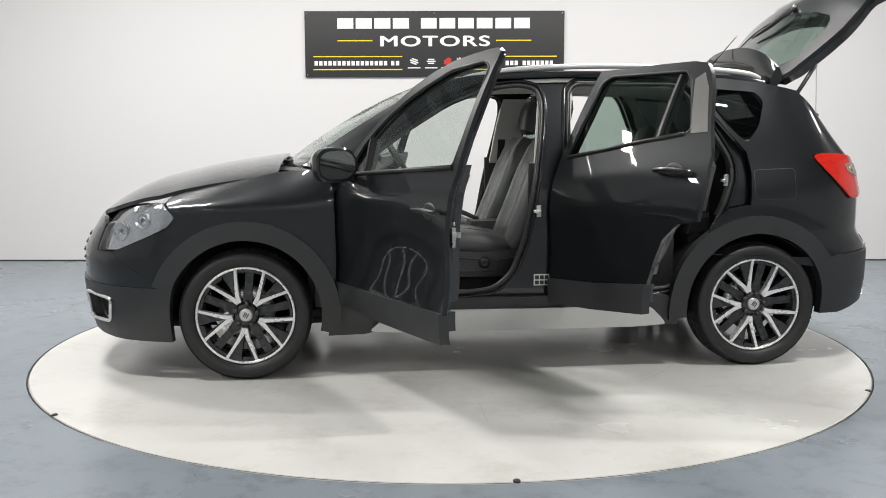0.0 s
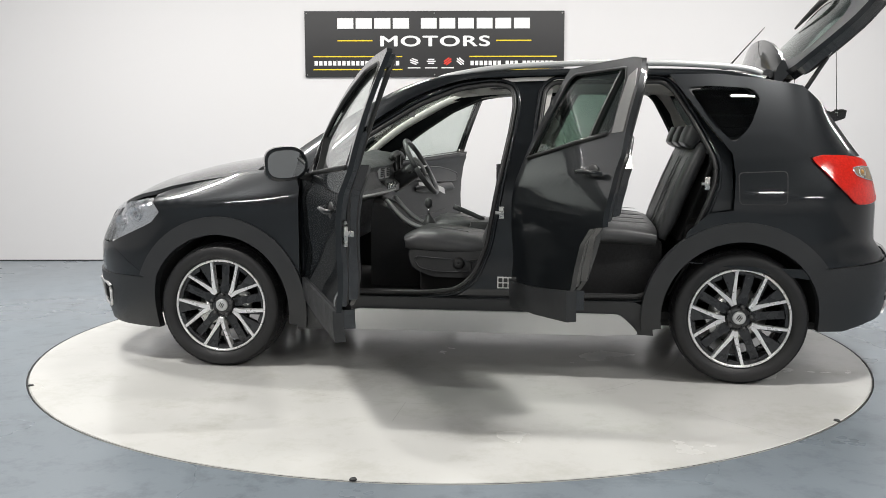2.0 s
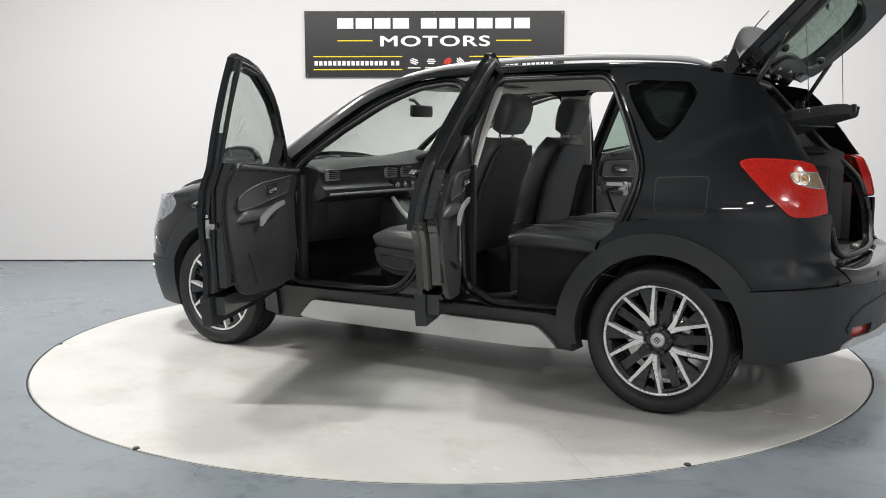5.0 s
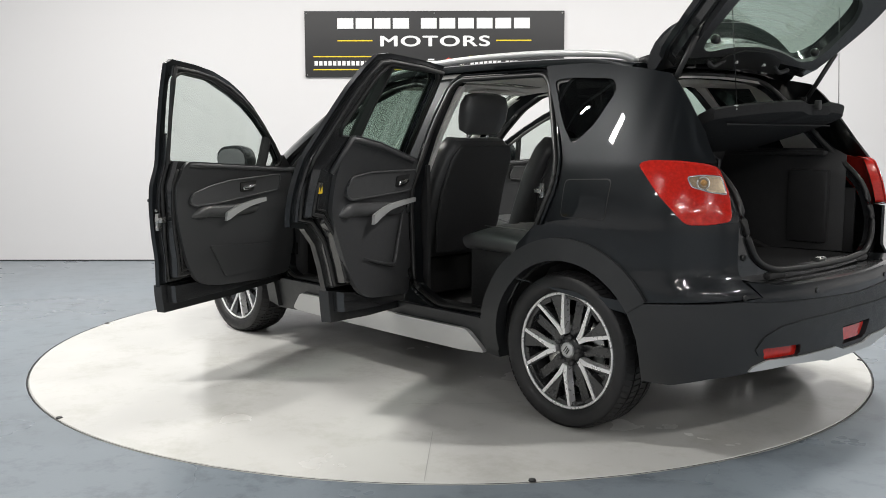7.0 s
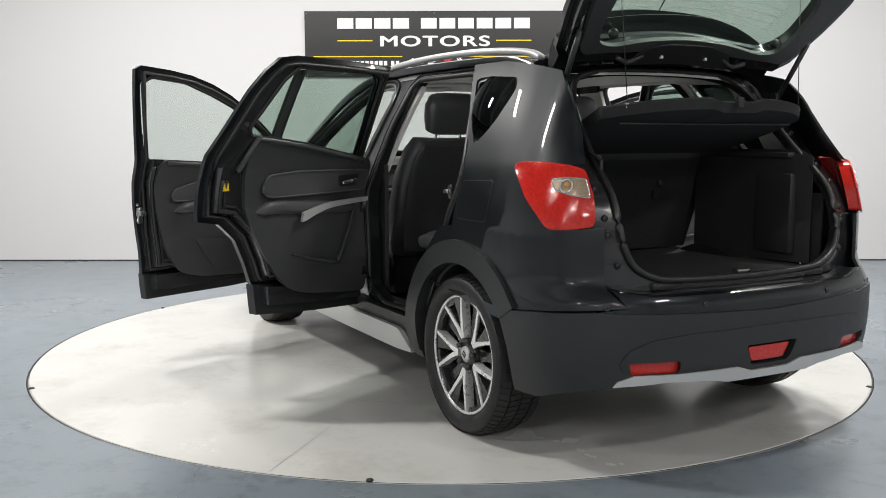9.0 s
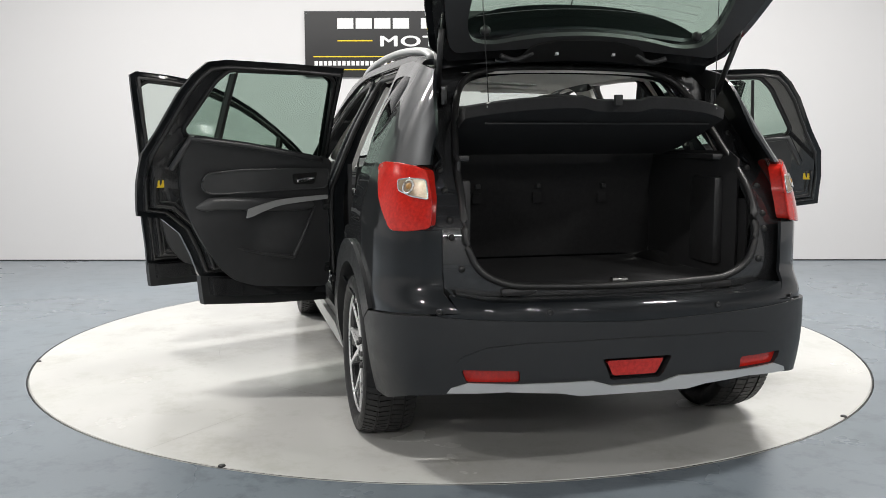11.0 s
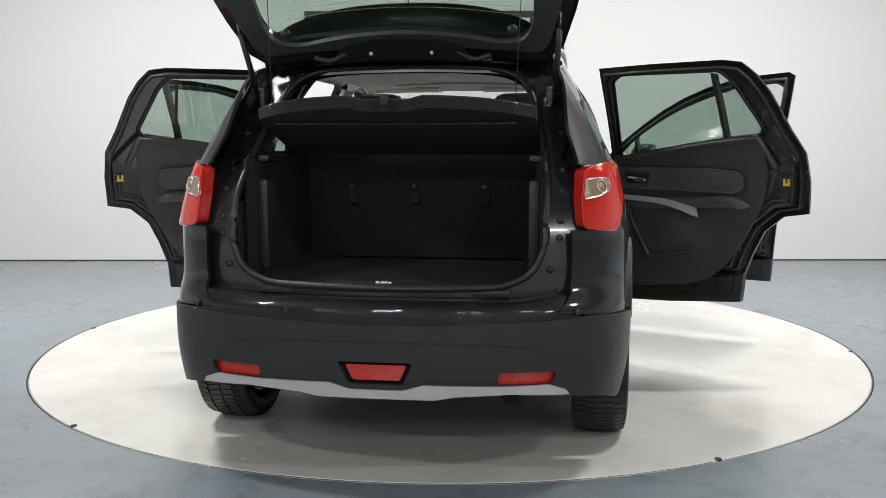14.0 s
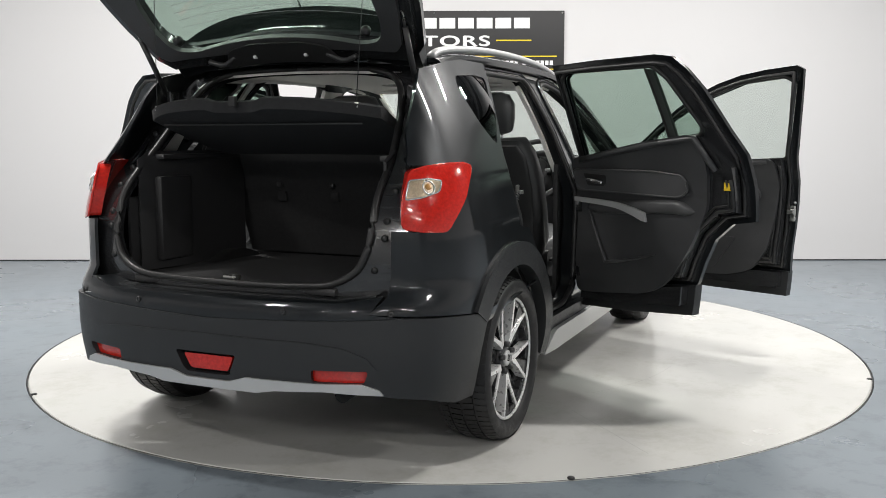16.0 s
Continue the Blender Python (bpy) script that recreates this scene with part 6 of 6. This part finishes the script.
    part("gear_knob", bm, LEATHER, con, "black gear knob with chrome collar")
    part("handbrake", tube([(0.02, -0.06, 0.70), (0.10, -0.06, 0.735), (0.20, -0.06, 0.775)], [0.012, 0.014, 0.016], 10, 3), LEATHER, con, "handbrake lever")
    # wheel on the right-hand side
    c, ax = Vector((0.448, -0.37, 1.0)), Vector((-0.86, 0, 0.51)).normalized()
    u, v = Vector((0, 1, 0)), ax.cross(Vector((0, 1, 0))).normalized()
    rim = [c + u * 0.185 * math.cos(t) + v * 0.185 * math.sin(t) for t in np.linspace(0, 2 * math.pi, 37)]
    whl = part("steering_wheel", tube(rim, 0.0155, 10), LEATHER, CAR, "black leather steering wheel with silver spokes")
    bm = bmesh.new()
    bmesh.ops.create_uvsphere(bm, u_segments=16, v_segments=10, radius=1, matrix=Matrix.Translation(c - ax * 0.012) @ ax.to_track_quat("Z", "Y").to_matrix().to_4x4() @ Matrix.Diagonal((0.07, 0.075, 0.028, 1)))
    part("wheel_boss", bm, TRIM, whl)
    down = v if v.z < 0 else -v
    for d in (u, -u, down):
        part("wheel_spoke", tube([c - ax * 0.012 + d * 0.05, c - ax * 0.004 + d * 0.115, c + d * 0.178], [0.020, 0.014, 0.010], 8, 3, 0.6), SILVER, whl, "silver spoke")
    part("steering_column", tube([c - ax * 0.03, c - ax * 0.22], [0.05, 0.06], 12), TRIM, whl)
    for s in (-1, 1):
        part("column_stalk", tube([c - ax * 0.06 + u * s * 0.04, c - ax * 0.05 + u * s * 0.17], [0.007, 0.010], 8), SEAL, whl)
    part("instrument_hood", tube([(0.60, y, 1.085 - 0.9 * (y + 0.37) ** 2) for y in np.linspace(-0.55, -0.19, 13)], 0.018, 8), TRIM, dash)
    for y in (-0.44, -0.30):
        g = spin([(0.0005, 0), (0.0005, 0.008), (0.048, 0.008), (0.055, 0.016), (0.058, 0.0)], 24)
        bmesh.ops.transform(g, verts=g.verts, matrix=Matrix.Translation((0.60, y, 1.03)) @ Matrix.Rotation(radians(90), 4, "Z"))
        part("gauge", g, SEAL, dash)
    m = part("interior_mirror", block(0.435, 0.46, -0.11, 0.11, 1.30, 1.37, 0.014), SEAL, CAR, "interior mirror below the windscreen")
    part("mirror_arm", tube([(0.455, 0, 1.36), (0.50, 0, 1.40), (0.53, 0, 1.405)], 0.010, 8), SEAL, m)


def cabin():
    def put(name, bm, mat, label=""):
        return part(name, bm, mat, CAR, label)
    put("cabin_floor", block(-1.2, 1.0, -0.74, 0.74, 0.285, 0.325, 0.01), CARPET, "black cabin carpet")
    put("bulkhead", block(0.97, 1.0, -0.72, 0.72, 0.30, 1.0, 0.01), DARK)
    put("engine_bay_cover", block(1.0, 1.95, -0.52, 0.52, 0.25, 0.70, 0.03), DARK)
    for s in (1, -1):
        def sp(name, bm, mat, label=""):
            return part(name, bm, mat, CAR, label, s)
        # linings: sill step, pillar trims, footwell and rear wheel arch
        sp("sill_step", block(-0.93, 0.80, 0.70, 0.775, 0.36, 0.405, 0.008), TRIM, "black sill step")
        sp("footwell_trim", block(0.74, 0.97, 0.69, 0.75, 0.33, 0.98, 0.02), TRIM)
        sp("belt_pillar_lower", loft([[(x, 0.735 - 0.10 * max(0, z - 1.05) * 4, z) for z in (0.40, 0.7, 0.95, 1.05)] for x in (-0.12, -0.22, -0.34)], thick=0.02), TRIM, "black centre pillar trim")
        sp("belt_pillar_upper", loft([[(x0 - 0.02 * k, y, z) for k, (y, z) in enumerate(((0.725, 1.02), (0.665, 1.18), (0.60, 1.32), (0.545, 1.43)))] for x0 in (-0.15, -0.24, -0.33)], thick=0.02), HEADLINER, "pale grey upper pillar trim")
        sp("screen_pillar_trim", tube([(0.86, 0.655, 1.06), (0.66, 0.615, 1.215), (0.44, 0.585, 1.34), (0.24, 0.555, 1.425), (0.0, 0.54, 1.46)], 0.024, 8, 3), HEADLINER, "pale grey windscreen pillar trim")
        sp("roof_edge_trim", tube([(0.2, 0.55, 1.44), (-0.3, 0.54, 1.468), (-0.9, 0.53, 1.462), (-1.4, 0.50, 1.435)], 0.024, 8, 3), HEADLINER)
        sp("rear_arch_trim", loft([[(x, y, z) for x, y, z in ((-0.98, 0.71, 0.40), (-1.10, 0.71, 0.62), (-1.20, 0.71, 0.80), (-1.24, 0.705, 1.05), (-1.22, 0.67, 1.16))],
                                   [(x - 0.10, y, z) for x, y, z in ((-0.98, 0.60, 0.40), (-1.10, 0.60, 0.62), (-1.20, 0.60, 0.80), (-1.24, 0.62, 1.05), (-1.22, 0.60, 1.16))]], thick=0.012), TRIM, "black rear side trim")
        sp("rear_pillar_trim", loft([[(-1.20, 0.655, 1.15), (-1.12, 0.625, 1.25), (-1.05, 0.585, 1.35), (-1.0, 0.545, 1.44)], [(-1.27, 0.62, 1.15), (-1.19, 0.595, 1.25), (-1.12, 0.56, 1.35), (-1.07, 0.525, 1.44)]], thick=0.01), HEADLINER, "pale grey rear pillar trim")
        sp("sun_visor", block(0.10, 0.26, 0.12, 0.48, 1.438, 1.455, 0.006), HEADLINER, "pale grey sun visor")
        # latch strikers and the grey tyre label on the centre pillar
        for x, z in ((-0.155, 0.815), (-1.135, 0.962)):
            c = skin(at_x(x), z, -0.032)
            sp("door_striker", box(block(c.x - 0.012, c.x + 0.012, c.y - 0.006, c.y + 0.004, z - 0.030, z + 0.030, 0.003), c.x - 0.008, c.x + 0.030, c.y, c.y + 0.016, z - 0.008, z + 0.008, 0.003), STEEL, "steel door striker")
        if s > 0:
            lab = sp("pillar_label", panel([(-0.135, 0.495), (-0.215, 0.495), (-0.215, 0.437), (-0.135, 0.437)], on(-0.0425), 0.002, 0.05), LABEL_WHITE, "printed data label on the pillar")
            for k in range(3):
                for j in range(2):
                    x0, z0 = -0.141 - 0.025 * k, 0.488 - 0.026 * j
                    b = panel(rounded([(x0, z0), (x0 - 0.020, z0), (x0 - 0.020, z0 - 0.020), (x0, z0 - 0.020)], 0.002, 1), on(-0.0415), 0.001, 0.05)
                    part("print_bar", b, SEAL, lab)
        # belt buckle anchor and upper belt
        sp("seat_belt", loft([[(-0.205, 0.60, 1.36), (-0.20, 0.655, 1.15), (-0.19, 0.69, 0.85), (-0.17, 0.71, 0.45)], [(-0.25, 0.60, 1.36), (-0.245, 0.655, 1.15), (-0.235, 0.69, 0.85), (-0.215, 0.71, 0.45)]], thick=0.002), SEAL, "black seat belt")
        front_seat(0.37 * s)
    rear_seat()
    dashboard()


cabin()


# ---------------------------------------------------------------- what moves
def motions():
    """The table turns and carries the car round."""
    walk(TABLE, [(t, pose(0, 0, 0, 0, 0, a)) for t, a in TURN])
    walk(CAR, [(t, pose(0, 0, 0, 0, 0, a) @ Matrix.Translation(CAR_AT) @ pose(0, 0, 0, 0, 0, CAR_TURN)) for t, a in TURN])


motions()
